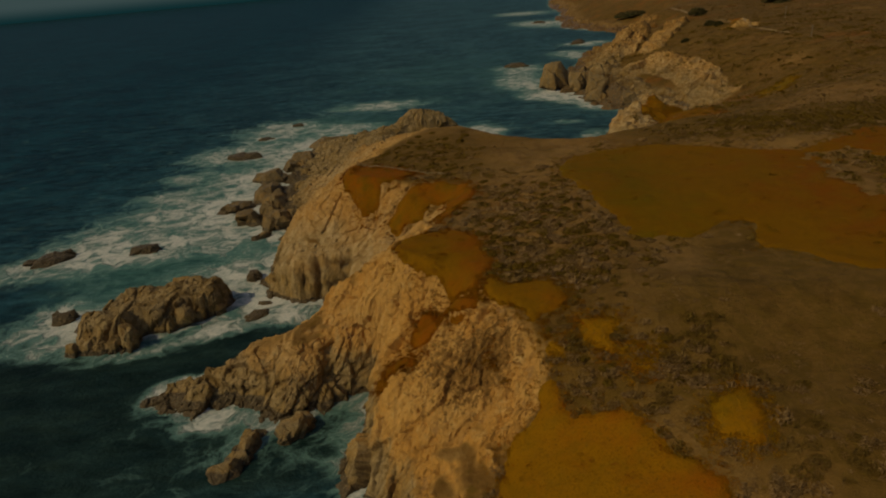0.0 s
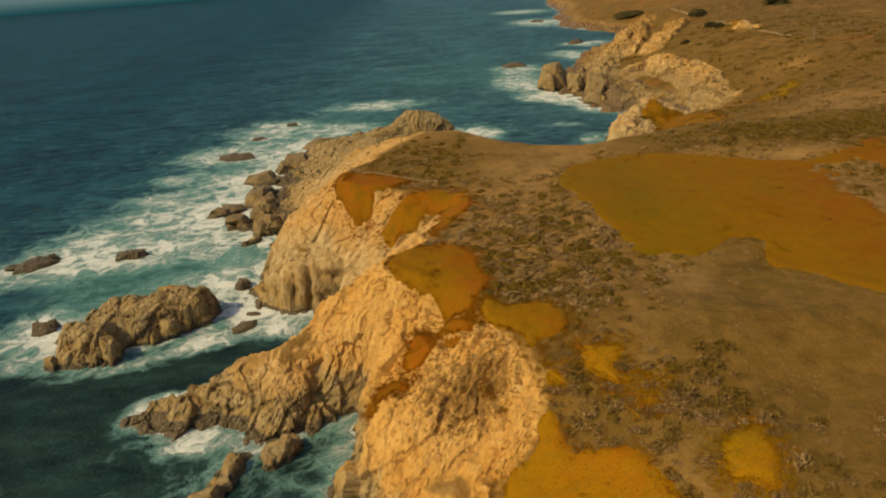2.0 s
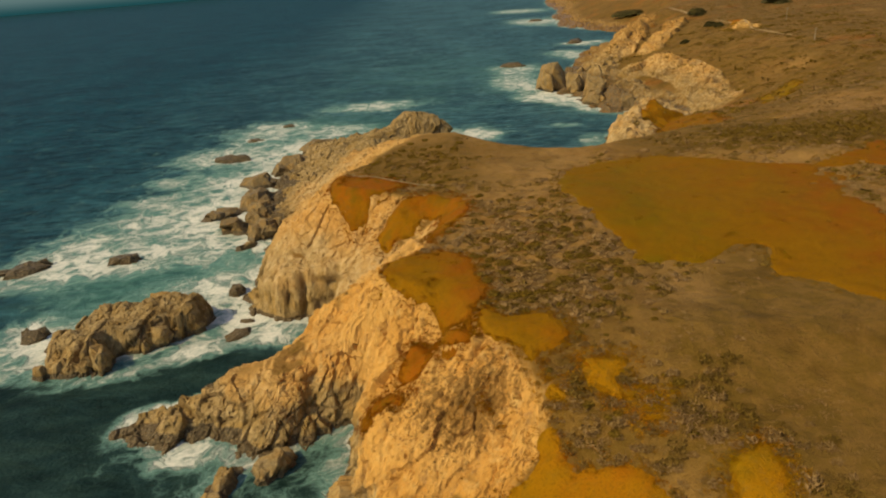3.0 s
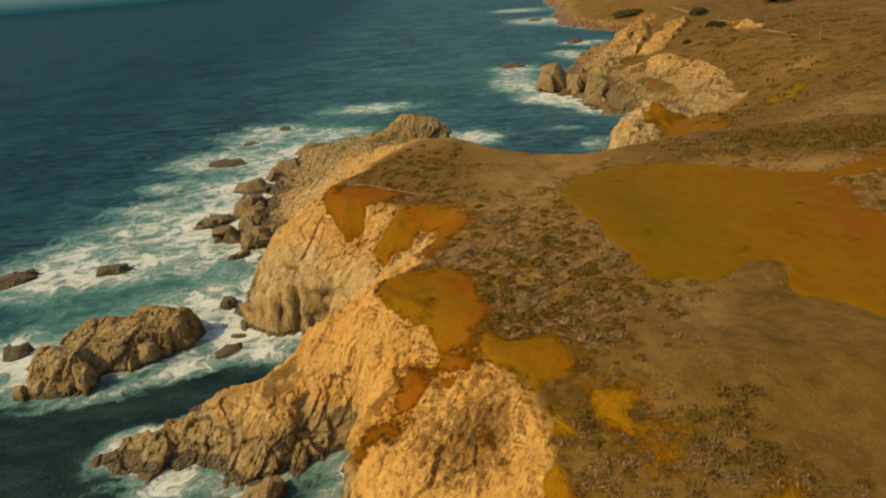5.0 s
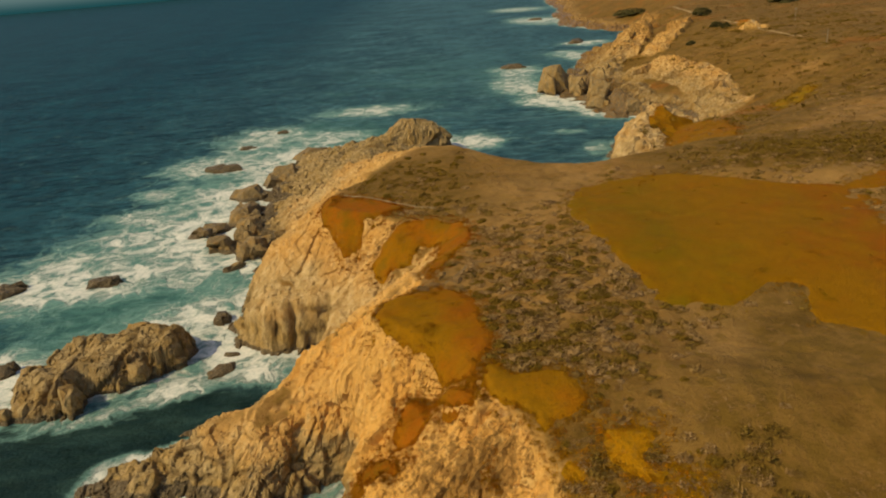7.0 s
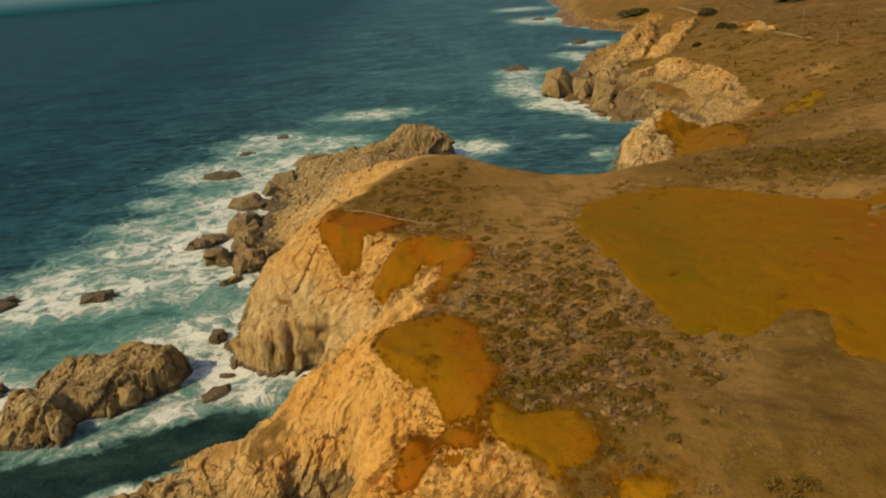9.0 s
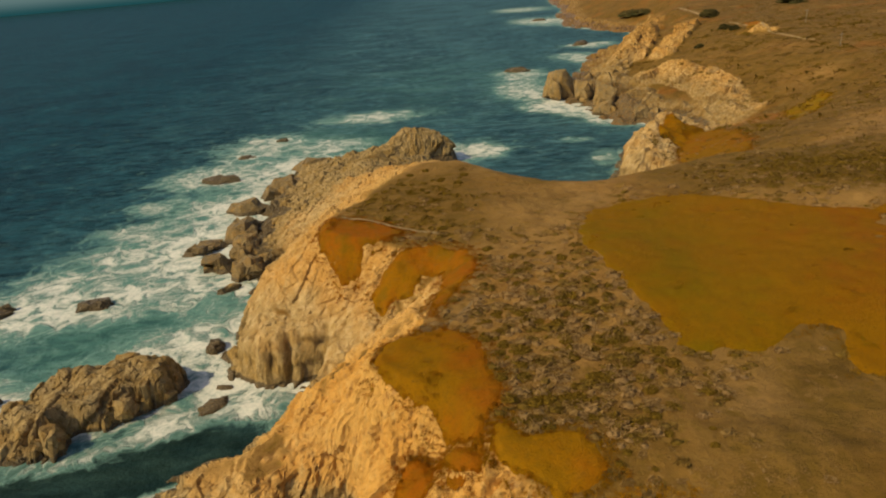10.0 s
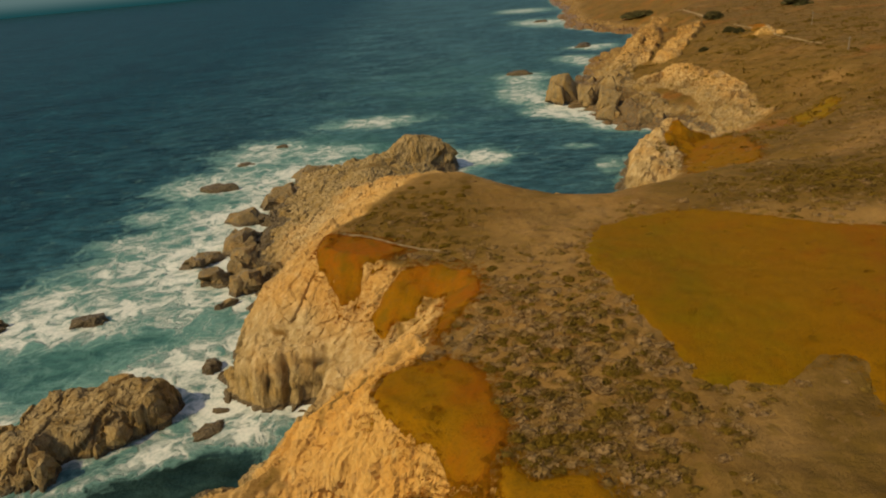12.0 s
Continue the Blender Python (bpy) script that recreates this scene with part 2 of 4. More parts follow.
def rock_colour(m, p):
    """Sandy granite: ochre and cream on the upper cliffs, grey-brown near the water (attribute low), with cracks and stains."""
    tall = m.scaled(p, (1.0, 1.0, 0.45))
    big = m.noise(p, 0.09, 4)
    mid = m.noise(tall, 0.5, 6, 0.65)
    fine = m.noise(p, 2.6, 6, 0.7)
    c = m.mix(m.step(big, 0.35, 0.65), (0.53, 0.255, 0.045), (0.60, 0.325, 0.078))
    c = m.mix(m.step(mid, 0.52, 0.72), c, (0.61, 0.36, 0.105))
    c = m.mix(m.step(mid, 0.46, 0.3), c, (0.42, 0.225, 0.07))
    c = m.mix(m.math("MULTIPLY", m.attr("pale"), m.step(big, 0.3, 0.6, 0.55, 0.95)), c, m.mix(m.step(mid, 0.4, 0.65), (0.35, 0.235, 0.095), (0.51, 0.37, 0.185)))
    low = m.mix(m.step(mid, 0.35, 0.62), (0.25, 0.165, 0.06), (0.42, 0.29, 0.125))
    low = m.mix(m.step(fine, 0.52, 0.72), low, (0.42, 0.32, 0.175))
    low = m.mix(m.step(m.noise(p, 0.23, 3), 0.46, 0.66, 0, 0.75), low, (0.33, 0.20, 0.055))
    edge = m.math("ADD", m.attr("low"), m.math("MULTIPLY", m.math("SUBTRACT", mid, 0.5), 0.9))
    c = m.mix(m.step(edge, 0.25, 0.85), c, low)
    wet = m.step(m.math("ADD", m.attr("wet"), m.math("MULTIPLY", m.math("SUBTRACT", mid, 0.5), 0.6)), 0.4, 0.7)
    c = m.mix(wet, c, m.mix(m.step(fine, 0.4, 0.65), (0.085, 0.06, 0.03), (0.18, 0.13, 0.065)))
    c = m.mix(m.step(fine, 0.45, 0.3, 0, 0.45), c, (0.22, 0.12, 0.045))
    c = m.mix(m.step(fine, 0.56, 0.7, 0, 0.4), c, (0.63, 0.41, 0.15))
    grit = m.noise(tall, 1.1, 5, 0.7)
    bent = m.add("VectorMath")
    bent.operation = "MULTIPLY_ADD"
    wob = m.add("TexNoise")
    m.put(p, wob.inputs["Vector"])
    wob.inputs["Scale"].default_value, wob.inputs["Detail"].default_value = 0.6, 3
    m.put(wob.outputs["Color"], bent.inputs[0])
    bent.inputs[1].default_value = (1.6, 1.6, 1.6)
    m.put(m.scaled(p, (1.0, 0.8, 0.6)), bent.inputs[2])
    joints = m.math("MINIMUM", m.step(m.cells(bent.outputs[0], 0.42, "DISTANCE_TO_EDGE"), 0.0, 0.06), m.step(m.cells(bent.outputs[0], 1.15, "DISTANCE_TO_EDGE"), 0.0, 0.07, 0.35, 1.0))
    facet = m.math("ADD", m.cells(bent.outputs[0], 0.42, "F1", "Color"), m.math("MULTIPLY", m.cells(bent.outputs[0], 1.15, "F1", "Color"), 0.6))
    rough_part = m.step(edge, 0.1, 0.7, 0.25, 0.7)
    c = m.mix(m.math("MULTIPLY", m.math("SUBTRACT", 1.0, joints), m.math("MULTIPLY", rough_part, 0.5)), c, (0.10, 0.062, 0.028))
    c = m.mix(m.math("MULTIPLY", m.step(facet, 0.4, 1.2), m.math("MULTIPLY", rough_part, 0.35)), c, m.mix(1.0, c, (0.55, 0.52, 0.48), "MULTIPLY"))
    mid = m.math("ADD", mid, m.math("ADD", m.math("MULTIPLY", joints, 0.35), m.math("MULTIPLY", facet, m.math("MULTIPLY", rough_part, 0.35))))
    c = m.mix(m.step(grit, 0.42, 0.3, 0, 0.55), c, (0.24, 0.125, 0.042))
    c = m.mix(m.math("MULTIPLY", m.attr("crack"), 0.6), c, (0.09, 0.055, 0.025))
    return c, mid, fine, wet


def ground_material():
    """The whole land: rock on the cliffs, dry scrub and soil on the plateau."""
    m = Nodes("coastal ground")
    p = m.place()
    rock, mid, fine, wet = rock_colour(m, p)
    big, blot, tuft = m.noise(p, 0.035, 5), m.noise(p, 0.35, 5, 0.6), m.noise(p, 1.7, 5, 0.7)
    soil = m.mix(m.step(big, 0.38, 0.62), (0.235, 0.118, 0.026), (0.27, 0.145, 0.038))
    soil = m.mix(m.step(blot, 0.5, 0.68), soil, (0.30, 0.165, 0.046))
    soil = m.mix(m.step(blot, 0.47, 0.3), soil, (0.178, 0.098, 0.014))
    soil = m.mix(m.step(tuft, 0.55, 0.72, 0, 0.45), soil, (0.35, 0.212, 0.076))
    soil = m.mix(m.step(tuft, 0.46, 0.3, 0, 0.5), soil, (0.11, 0.062, 0.008))
    soil = m.mix(m.math("MULTIPLY", m.attr("olive"), m.step(blot, 0.35, 0.6, 0.45, 0.95)), soil, (0.128, 0.07, 0.008))
    soil = m.mix(m.math("MULTIPLY", m.attr("rust"), m.step(tuft, 0.35, 0.6, 0.3, 0.9)), soil, (0.27, 0.095, 0.012))
    patch = m.noise(p, 0.11, 6, 0.65)
    soil = m.mix(m.step(patch, 0.5, 0.62, 0, 0.55), soil, m.mix(1.0, soil, (0.6, 0.57, 0.44), "MULTIPLY"))
    brush = m.step(m.math("ADD", m.attr("brush"), m.math("MULTIPLY", m.noise(p, 1.0, 7, 0.75), 1.6)), 1.14, 1.26, 0, 0.85)
    rock = m.mix(brush, rock, m.mix(m.step(tuft, 0.4, 0.6), (0.15, 0.076, 0.016), (0.25, 0.126, 0.03)))
    c = m.mix(m.attr("rock"), soil, rock)
    relief = m.mix(m.attr("rock"), tuft, m.mix(0.5, mid, fine))
    normal = m.bump(relief, 1.0, 0.3)
    return m.done(c, m.mix(wet, (0.93, 0.93, 0.93), (0.45, 0.45, 0.45)), normal, 0.15)


def sea_rock_material():
    m = Nodes("sea rock")
    c, mid, fine, wet = rock_colour(m, m.place())
    return m.done(c, m.mix(wet, (0.9, 0.9, 0.9), (0.4, 0.4, 0.4)), m.bump(m.mix(0.5, mid, fine), 1.0, 0.5), 0.2)


def sea_material():
    m = Nodes("sea water and surf")
    p = m.place()
    long = m.scaled(p, (0.5, 1.0, 1.0))
    swell, chop, fine = m.noise(long, 0.07, 4), m.noise(long, 0.35, 5, 0.65), m.noise(p, 1.3, 4, 0.6)
    ripple = m.noise(m.scaled(p, (0.55, 1.0, 1.0)), 0.16, 9, 0.78)
    deep = m.mix(m.step(m.noise(p, 0.014, 5), 0.35, 0.65), (0.008, 0.032, 0.042), (0.015, 0.055, 0.068))
    # Wave shading is put into the colour: bright crests, dark troughs at several scales.
    broad = m.noise(m.scaled(p, (0.7, 1.0, 1.0)), 0.035, 8, 0.75)
    deep = m.mix(m.step(broad, 0.5, 0.64, 0, 0.6), deep, (0.030, 0.090, 0.100))
    deep = m.mix(m.step(broad, 0.5, 0.36, 0, 0.6), deep, (0.003, 0.018, 0.024))
    deep = m.mix(m.step(ripple, 0.5, 0.66, 0, 0.6), deep, (0.032, 0.095, 0.108))
    deep = m.mix(m.step(ripple, 0.5, 0.34, 0, 0.75), deep, (0.002, 0.013, 0.019))
    # Water colour is multiplied: lighter on the right, darker and bluer leftward.
    deep = m.mix(m.attr('open'), m.mix(1.0, deep, (2.5, 1.75, 1.65), 'MULTIPLY'), m.mix(1.0, deep, (0.44, 0.76, 0.84), 'MULTIPLY'))
    deep = m.mix(1.0, deep, m.step(m.noise(m.scaled(p, (0.45, 1.0, 1.0)), 0.3, 8, 0.75), 0.36, 0.64, 0.62, 1.42), 'MULTIPLY')
    teal = m.mix(m.step(chop, 0.35, 0.65), (0.028, 0.085, 0.078), (0.062, 0.15, 0.13))
    teal_water = m.attr("teal_water")
    c = m.mix(m.step(m.math("ADD", teal_water, m.math("MULTIPLY", m.math("SUBTRACT", swell, 0.5), 0.8)), 0.2, 0.8), deep, teal)
    # Darkens the near left water and the channel by the island to blackish green.
    c = m.mix(m.attr("dark_water"), c, m.mix(m.step(ripple, 0.4, 0.65), (0.006, 0.014, 0.010), (0.016, 0.030, 0.019)))
    # Surf: torn sheets and strings of foam, with a thin milky veil round them.
    warp = m.add("VectorMath")
    warp.operation = "MULTIPLY_ADD"
    n = m.add("TexNoise")
    m.put(p, n.inputs["Vector"])
    n.inputs["Scale"].default_value, n.inputs["Detail"].default_value = 0.11, 5
    m.put(n.outputs["Color"], warp.inputs[0])
    warp.inputs[1].default_value = (13, 11, 0)
    m.put(p, warp.inputs[2])
    w = warp.outputs[0]
    lace = m.math("SUBTRACT", 1.0, m.math("MULTIPLY", m.cells(w, 0.24, "DISTANCE_TO_EDGE"), 2.6))
    lace2 = m.math("SUBTRACT", 1.0, m.math("MULTIPLY", m.cells(w, 0.75, "DISTANCE_TO_EDGE"), 2.2))
    torn = m.noise(w, 0.14, 10, 0.72)
    body = m.math("ADD", m.math("MULTIPLY", torn, 1.9), m.math("ADD", m.math("MULTIPLY", lace, 0.26), m.math("MULTIPLY", lace2, 0.18)))
    sum_ = m.math("ADD", body, m.attr("foam"))
    foam = m.math("MULTIPLY", m.step(sum_, 1.5, 2.02), m.step(fine, 0.25, 0.6, 0.65, 1.0))
    c = m.mix(m.math("MULTIPLY", m.step(sum_, 1.10, 1.65), 0.72), c, (0.16, 0.285, 0.24))
    c = m.mix(foam, c, (0.655, 0.625, 0.545))
    height = m.math("ADD", m.math("MULTIPLY", chop, 0.7), m.math("MULTIPLY", fine, 0.3))
    rough = m.mix(foam, (0.5, 0.5, 0.5), (0.9, 0.9, 0.9))
    return m.done(c, rough, m.bump(m.math("MULTIPLY", height, m.step(foam, 0.0, 0.7, 1.0, 0.25)), 0.8, 1.0), 0.035)


GROUND, SEA_ROCK, SEA = ground_material(), sea_rock_material(), sea_material()

# Soil and scrub lie over the slopes of the hollow.
SOIL = np.array([(13, 72), (9.5, 67.5), (7.5, 63), (3.5, 61), (0.5, 56), (-2, 40), (-2, -300), (90, -300), (60, 40), (42, 70)], float)

# Mats of ice plant: hue (0 olive, 1 rust), brightness, share of gaps, corners in plan, thickness.
MATS = []
MATS.append((0.34, 0.80, 0.0, [(21.2, 136.3), (24.8, 145.3), (28.8, 148.5), (33.6, 149.8), (40.9, 151.6), (47.8, 151.9), (53.4, 145.8), (58.6, 140.5), (64.5, 137.5), (72, 134), (80, 138), (95, 148), (125, 150),
                       (125, 95), (90, 76), (66, 68), (54, 76), (48, 87), (45.2, 89), (45.2, 92.6), (46.7, 97), (43, 98.3), (39.2, 96.3), (36.6, 93.5), (31.2, 93.9), (27.7, 94.2), (26.4, 96.8),
                       (25.7, 102.1), (24.3, 105.7), (23.1, 110.8), (21.9, 116.8), (20.9, 125.2)], 0.30))
MATS.append((0.74, 0.88, 0.05, [(-12.6, 96.7), (-11.7, 99.5), (-10.2, 103), (-5.9, 104.2), (-2.9, 105.2), (2.2, 101.5), (3.4, 94.8), (4.6, 89.6), (3.4, 86), (2, 82.5), (1.3, 79.6), (-1.3, 82.8), (-3.6, 87),
                       (-5.4, 89), (-7.6, 91.6), (-9.6, 94.1), (-11.4, 95.3)], 0.35))
MATS.append((1.0, 0.95, 0.05, [(-6.3, 86.7), (-4.5, 85), (-3.6, 80.3), (-5.4, 78.9), (-6.1, 77.7), (-8.8, 79.5), (-9.7, 81.9), (-8.9, 84.2), (-8.1, 85.9)], 0.30))
MATS.append((0.9, 0.75, 0.1, [(-9.6, 79.9), (-7.2, 76.8), (-8.6, 75.8), (-12.6, 78.1), (-14.9, 81.8), (-12.2, 81.6)], 0.25))
MATS.append((0.8, 0.82, 0.06, [(-5.6, 86.8), (-1.3, 83.8), (1.4, 79.6), (1.3, 77.5), (-0.8, 78.6), (-2.2, 79.3), (-4.5, 85)], 0.25))
MATS.append((0.64, 0.92, 0.05, [(2.4, 83.7), (4.5, 83.7), (6, 81.3), (9.8, 82.1), (12.4, 81), (13.7, 77.8), (13.8, 75), (12.3, 73.3), (9.7, 72.8), (8.2, 70.9), (6.7, 73.1), (5.3, 74.8), (4.1, 75.9), (2.8, 77.5),
                       (1.8, 80.1)], 0.30))
MATS.append((0.6, 1.2, 0.1, [(8.7, 68), (10, 69.1), (12.3, 67.5), (11.5, 66.3), (9.4, 67.1)], 0.25))
MATS.append((0.62, 1.2, 0.22, [(13.8, 71.9), (16.9, 72), (19.4, 71.4), (19.3, 69.9), (17.7, 68.2), (18.4, 66.7), (20.1, 66.5), (19.1, 65.1), (16.9, 65.2), (15.5, 66.4), (13.5, 67.8)], 0.25))
MATS.append((0.6, 1.45, 0.1, [(18.3, 63.4), (20.9, 63.7), (21.3, 62.5), (20.5, 61.8), (18.7, 61.9)], 0.25))
MATS.append((0.35, 1.2, 0.2, [(20.6, 66.4), (22.9, 65.9), (23.2, 64.9), (21.9, 64.5), (20.5, 65.1)], 0.25))
MATS.append((0.66, 1.05, 0.05, [(7.7, 65), (9.4, 64.6), (10.9, 63), (11.4, 60.1), (14.3, 59.9), (17.8, 58.3), (19.2, 56.6), (19.7, 53.9), (20.7, 51.3), (22.7, 48.7), (24.4, 45.9), (23.2, 41.4), (0.1, 47), (1.8, 58),
                       (3.7, 62), (6.2, 62.2), (7.5, 63.8)], 0.35))
MATS.append((0.5, 1.1, 0.15, [(25.1, 55.9), (28.2, 57.5), (30.4, 58.4), (30.7, 55.4), (30.2, 52), (28.9, 48.4), (27, 48.5), (26.1, 50.3), (24.6, 51), (24.2, 53.2)], 0.30))
MATS.append((0.95, 0.85, 0.17, [(-28.2, 150), (-27.1, 153.7), (-21.8, 152.6), (-16.8, 149.6), (-11.9, 145.7), (-9.5, 142.4), (-11.5, 138.4), (-14.7, 138), (-17.1, 139), (-17.6, 135.8), (-20.4, 136), (-22.9, 136.4),
                       (-25, 139.6), (-27.4, 144)], 0.30))
MATS.append((0.8, 0.88, 0.17, [(-12.5, 133.8), (-9.2, 134.9), (-4, 135), (-0.9, 133.5), (2.1, 132.2), (3.7, 126.7), (2.6, 121), (-1.2, 113.5), (-4.2, 107.7), (-4.9, 112.3), (-3.6, 121.1), (-3.2, 127.3), (-6.8, 130.1),
                       (-7.8, 126), (-11.4, 125.9), (-13.6, 123.7), (-16.3, 128.4), (-17.2, 131.5), (-14.7, 131.9)], 0.30))
MATS.append((0.85, 1.2, 0.2, [(166, 414), (173, 436), (183, 436), (180, 420), (168, 402)], 0.3))
MATS.append((0.3, 1.0, 0.25, [(120.3, 267.7), (129.9, 271.5), (138.2, 276.5), (137, 268.7), (124.4, 253.5), (110.3, 239.9)], 0.3))
MATS.append((0.66, 0.85, 0.05, [(70, 254), (78, 268), (84, 269.5), (92, 265), (96, 248), (90, 222), (83, 206), (72, 196), (67, 210), (69, 226), (73, 240)], 0.35))


def mat_depth(x, y, corners):
    """How far inside a mat a place lies (negative outside), with a ragged edge."""
    out = np.full(x.shape, -9.0)
    c = np.array(corners, float)
    near = (x > c[:, 0].min() - 4) & (x < c[:, 0].max() + 4) & (y > c[:, 1].min() - 4) & (y < c[:, 1].max() + 4)
    p = np.stack([x[near], y[near], 0 * x[near]], 1)
    d, inside = to_line(x[near], y[near], c)
    wide = min(1.0, (np.ptp(c[:, 0]) + np.ptp(c[:, 1])) / 80)
    out[near] = np.where(inside, d, -d) + (0.5 + 1.1 * wide) * fbm(p / 2.6 + 70, 5, 0.7) + 2.5 * wide * fbm(p / 12 + 20, 3)
    return out


def grey_gap(x, y):
    """The patch of grey scrub inside the largest mat: negative within."""
    p = np.stack([x, y, 0 * x], 1)
    return 8 * (np.hypot((x - 79) / 9, (y - 115) / 15) - 1) + 9 * fbm(p / 6, 4, 0.65)


# ---------------------------------------------------------------- the ground
FINE = 0.23
gx = spaced([(-700, 60), (-120, 6), (-62, FINE), (18, FINE), (36, 0.45), (60, 0.6), (130, 0.9), (220, 3), (600, 40), (5200, 300)])
gy = spaced([(-700, 40), (0, 4), (46, FINE), (150, FINE), (165, 0.34), (200, 0.4), (290, 0.7), (420, 1.4), (720, 4), (1300, 20), (3600, 120)])


def make_ground():
    X, Y = np.meshgrid(gx, gy)
    x, y = X.ravel(), Y.ravel()
    h, t, shore = landform(x, y)
    Z = h.reshape(X.shape)
    zy, zx = np.gradient(Z, gy, gx)
    slope = np.sqrt(zx ** 2 + zy ** 2).ravel()
    normal = np.stack([-zx, -zy, np.ones_like(Z)], -1).reshape(-1, 3)
    normal /= np.linalg.norm(normal, axis=1)[:, None]
    p = np.stack([x, y, h], 1)
    # Rock shows on the steep ground below the edge and close to the water.
    ragged = 0.5 * fbm(p / 7, 4)
    rock = smooth(0.42, 0.62, slope + 0.35 * ragged) * smooth(1.01, 0.93, t + 0.10 * ragged)
    rock = np.maximum(rock, smooth(0.33, 0.2, t + 0.1 * ragged) * (shore > -30))
    d, inside = to_line(x, y, SOIL)
    rock = rock * (1 - smooth(-0.5, 0.5, np.where(inside, d, -d) + 2.2 * ragged + 1.6 * fbm(p / 1.6 + 12, 3)))
    held = np.zeros(len(x))
    for _, _, gaps, corners, _ in MATS:
        depth = mat_depth(x, y, corners)
        held = np.maximum(held, smooth(-1.0, 0.3, depth))
        rock = rock * (1 - smooth(0.1, 1.4, depth) * (gaps < 0.08))
    rock = rock * (1 - smooth(255, 285, y) * smooth(0.46, 0.62, t + 0.3 * ragged + 0.12 * fbm(p / 9 + 33, 3)))
    rock = np.maximum(rock, smooth(0.96, 0.86, t + 0.08 * ragged) * smooth(145, 155, y) * smooth(262, 245, y) * smooth(2, -6, x) * (1 - held) * (shore > 0))
    back = np.flatnonzero((y > 230) & (y < 600) & (x > 50) & (x < 185) & (shore > 0))
    broken = 0.4 * ragged[back] + 0.2 * fbm(p[back] / 4, 3)
    for line, wide, _ in CRAGS:
        rock[back] = np.maximum(rock[back], smooth(0.12, 0.3, crag_rise(x[back], y[back], line, wide) + broken))
    at = rock > 0.02
    q = p[at]
    far = np.clip((q[:, 1] - 290) / 60, 0, 0.9) + 1
    down = smooth(11, 3, q[:, 2])
    turn = np.array(((0.86, 0.38, 0.24), (-0.42, 0.9, 0.1), (-0.22, -0.12, 0.95)))
    calm = bell(q[:, 0], q[:, 1], -30, 137, 19, 14)
    lean = (q * np.stack([1 + 0 * calm, 1 + 0 * calm, 1 + 1.3 * calm], 1) + 0.6 * fbm(q / 5, 3)[:, None]) @ turn
    b0, e0 = blocks(lean * (1, 0.8, 0.55) / 9.5, 1.0)
    b1, e1 = blocks(lean * (1, 0.8, 0.6) / 3.4, 1.0)
    b2, e2 = blocks(lean / 1.3, 1.0)
    rills = ridged(q * (1, 1, 0.2) / 1.9, 3) - 0.6
    d = 1.5 * (ridged(q * (1, 1, 0.7) / 12, 2) - 0.62) * far 
    beyond = smooth(265, 300, q[:, 1])
    d += 0.45 * (ridged(q * (1, 1, 0.7) / 4.2, 3, 0.5) - 0.6) * (1 - 0.75 * beyond) + 2.2 * (ridged(q * (1, 1, 0.3) / 10 + 3, 2) - 0.62) * beyond
    off = 1 - 0.65 * smooth(265, 300, q[:, 1])
    d += (1.5 - 0.6 * (1 - down) * (1 - beyond)) * b0 * far + (0.5 + 0.25 * down) * b1 * off + (0.27 - 0.05 * down) * b2 * off + ((0.6 - 0.5 * down) * (1 - 0.9 * calm) * rills + 0.28 * fbm(q / 0.8, 2)) * (1 - smooth(265, 300, q[:, 1]))
    d *= 1 - 0.2 * bell(q[:, 0], q[:, 1], -1, 71, 11, 9)
    across, along = 0.64 * q[:, 0] - 0.77 * q[:, 1], 0.77 * q[:, 0] + 0.64 * q[:, 1]
    fins = ridged(np.stack([across / 3.4 + 0.25 * fbm(q / 4, 2), along / 14, 0 * along + 0.03 * q[:, 2]], 1), 3, 0.6) - 0.55
    d += 2.8 * fins * (bell(q[:, 0], q[:, 1], 0, 74, 8, 7) + 0.4 * bell(q[:, 0], q[:, 1], -16, 98, 12, 8))
    d += 1.8 * (ridged(q * (1, 1, 0.15) / 4.5, 3) - 0.6) * bell(q[:, 0], q[:, 1], 64, 248, 12, 22, -20)
    d *= 1 - 0.5 * calm
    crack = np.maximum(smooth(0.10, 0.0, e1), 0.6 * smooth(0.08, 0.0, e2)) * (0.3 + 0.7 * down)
    d -= 0.38 * crack
    amount = np.zeros(len(x))
    amount[at] = d * rock[at] * smooth(-6, 1.5, shore[at]) * (1 - held[at])
    for cx, cy, rx, ry, depth in GOUGES:
        amount -= depth * bell(x, y, cx, cy, rx, ry) * (h < 11)
    amount *= 1 - smooth(0.7, 0.9, t) * smooth(-12, 0, x) * smooth(150, 160, y) * smooth(262, 240, y)
    for cx, cy, rx, ry, cz, rz, depth in SLOTS:
        amount -= depth * bell(x, y, cx, cy, rx, ry) * np.exp(-((h - cz) / rz) ** 2)
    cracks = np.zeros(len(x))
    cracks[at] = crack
    soft = (1 - rock) * (shore > 0)
    near = (np.abs(x) < 260) & (y > -20) & (y < 420) & (soft > 0.05)
    lumps = np.zeros(len(x))
    lumps[near] = (0.28 * fbm(p[near] / 2.2, 3) + 0.5 * fbm(p[near] / 14, 2)) * (1 - 0.7 * held[near])
    v = p + normal * amount[:, None] + np.array((0, 0, 1.0)) * (lumps * soft)[:, None]
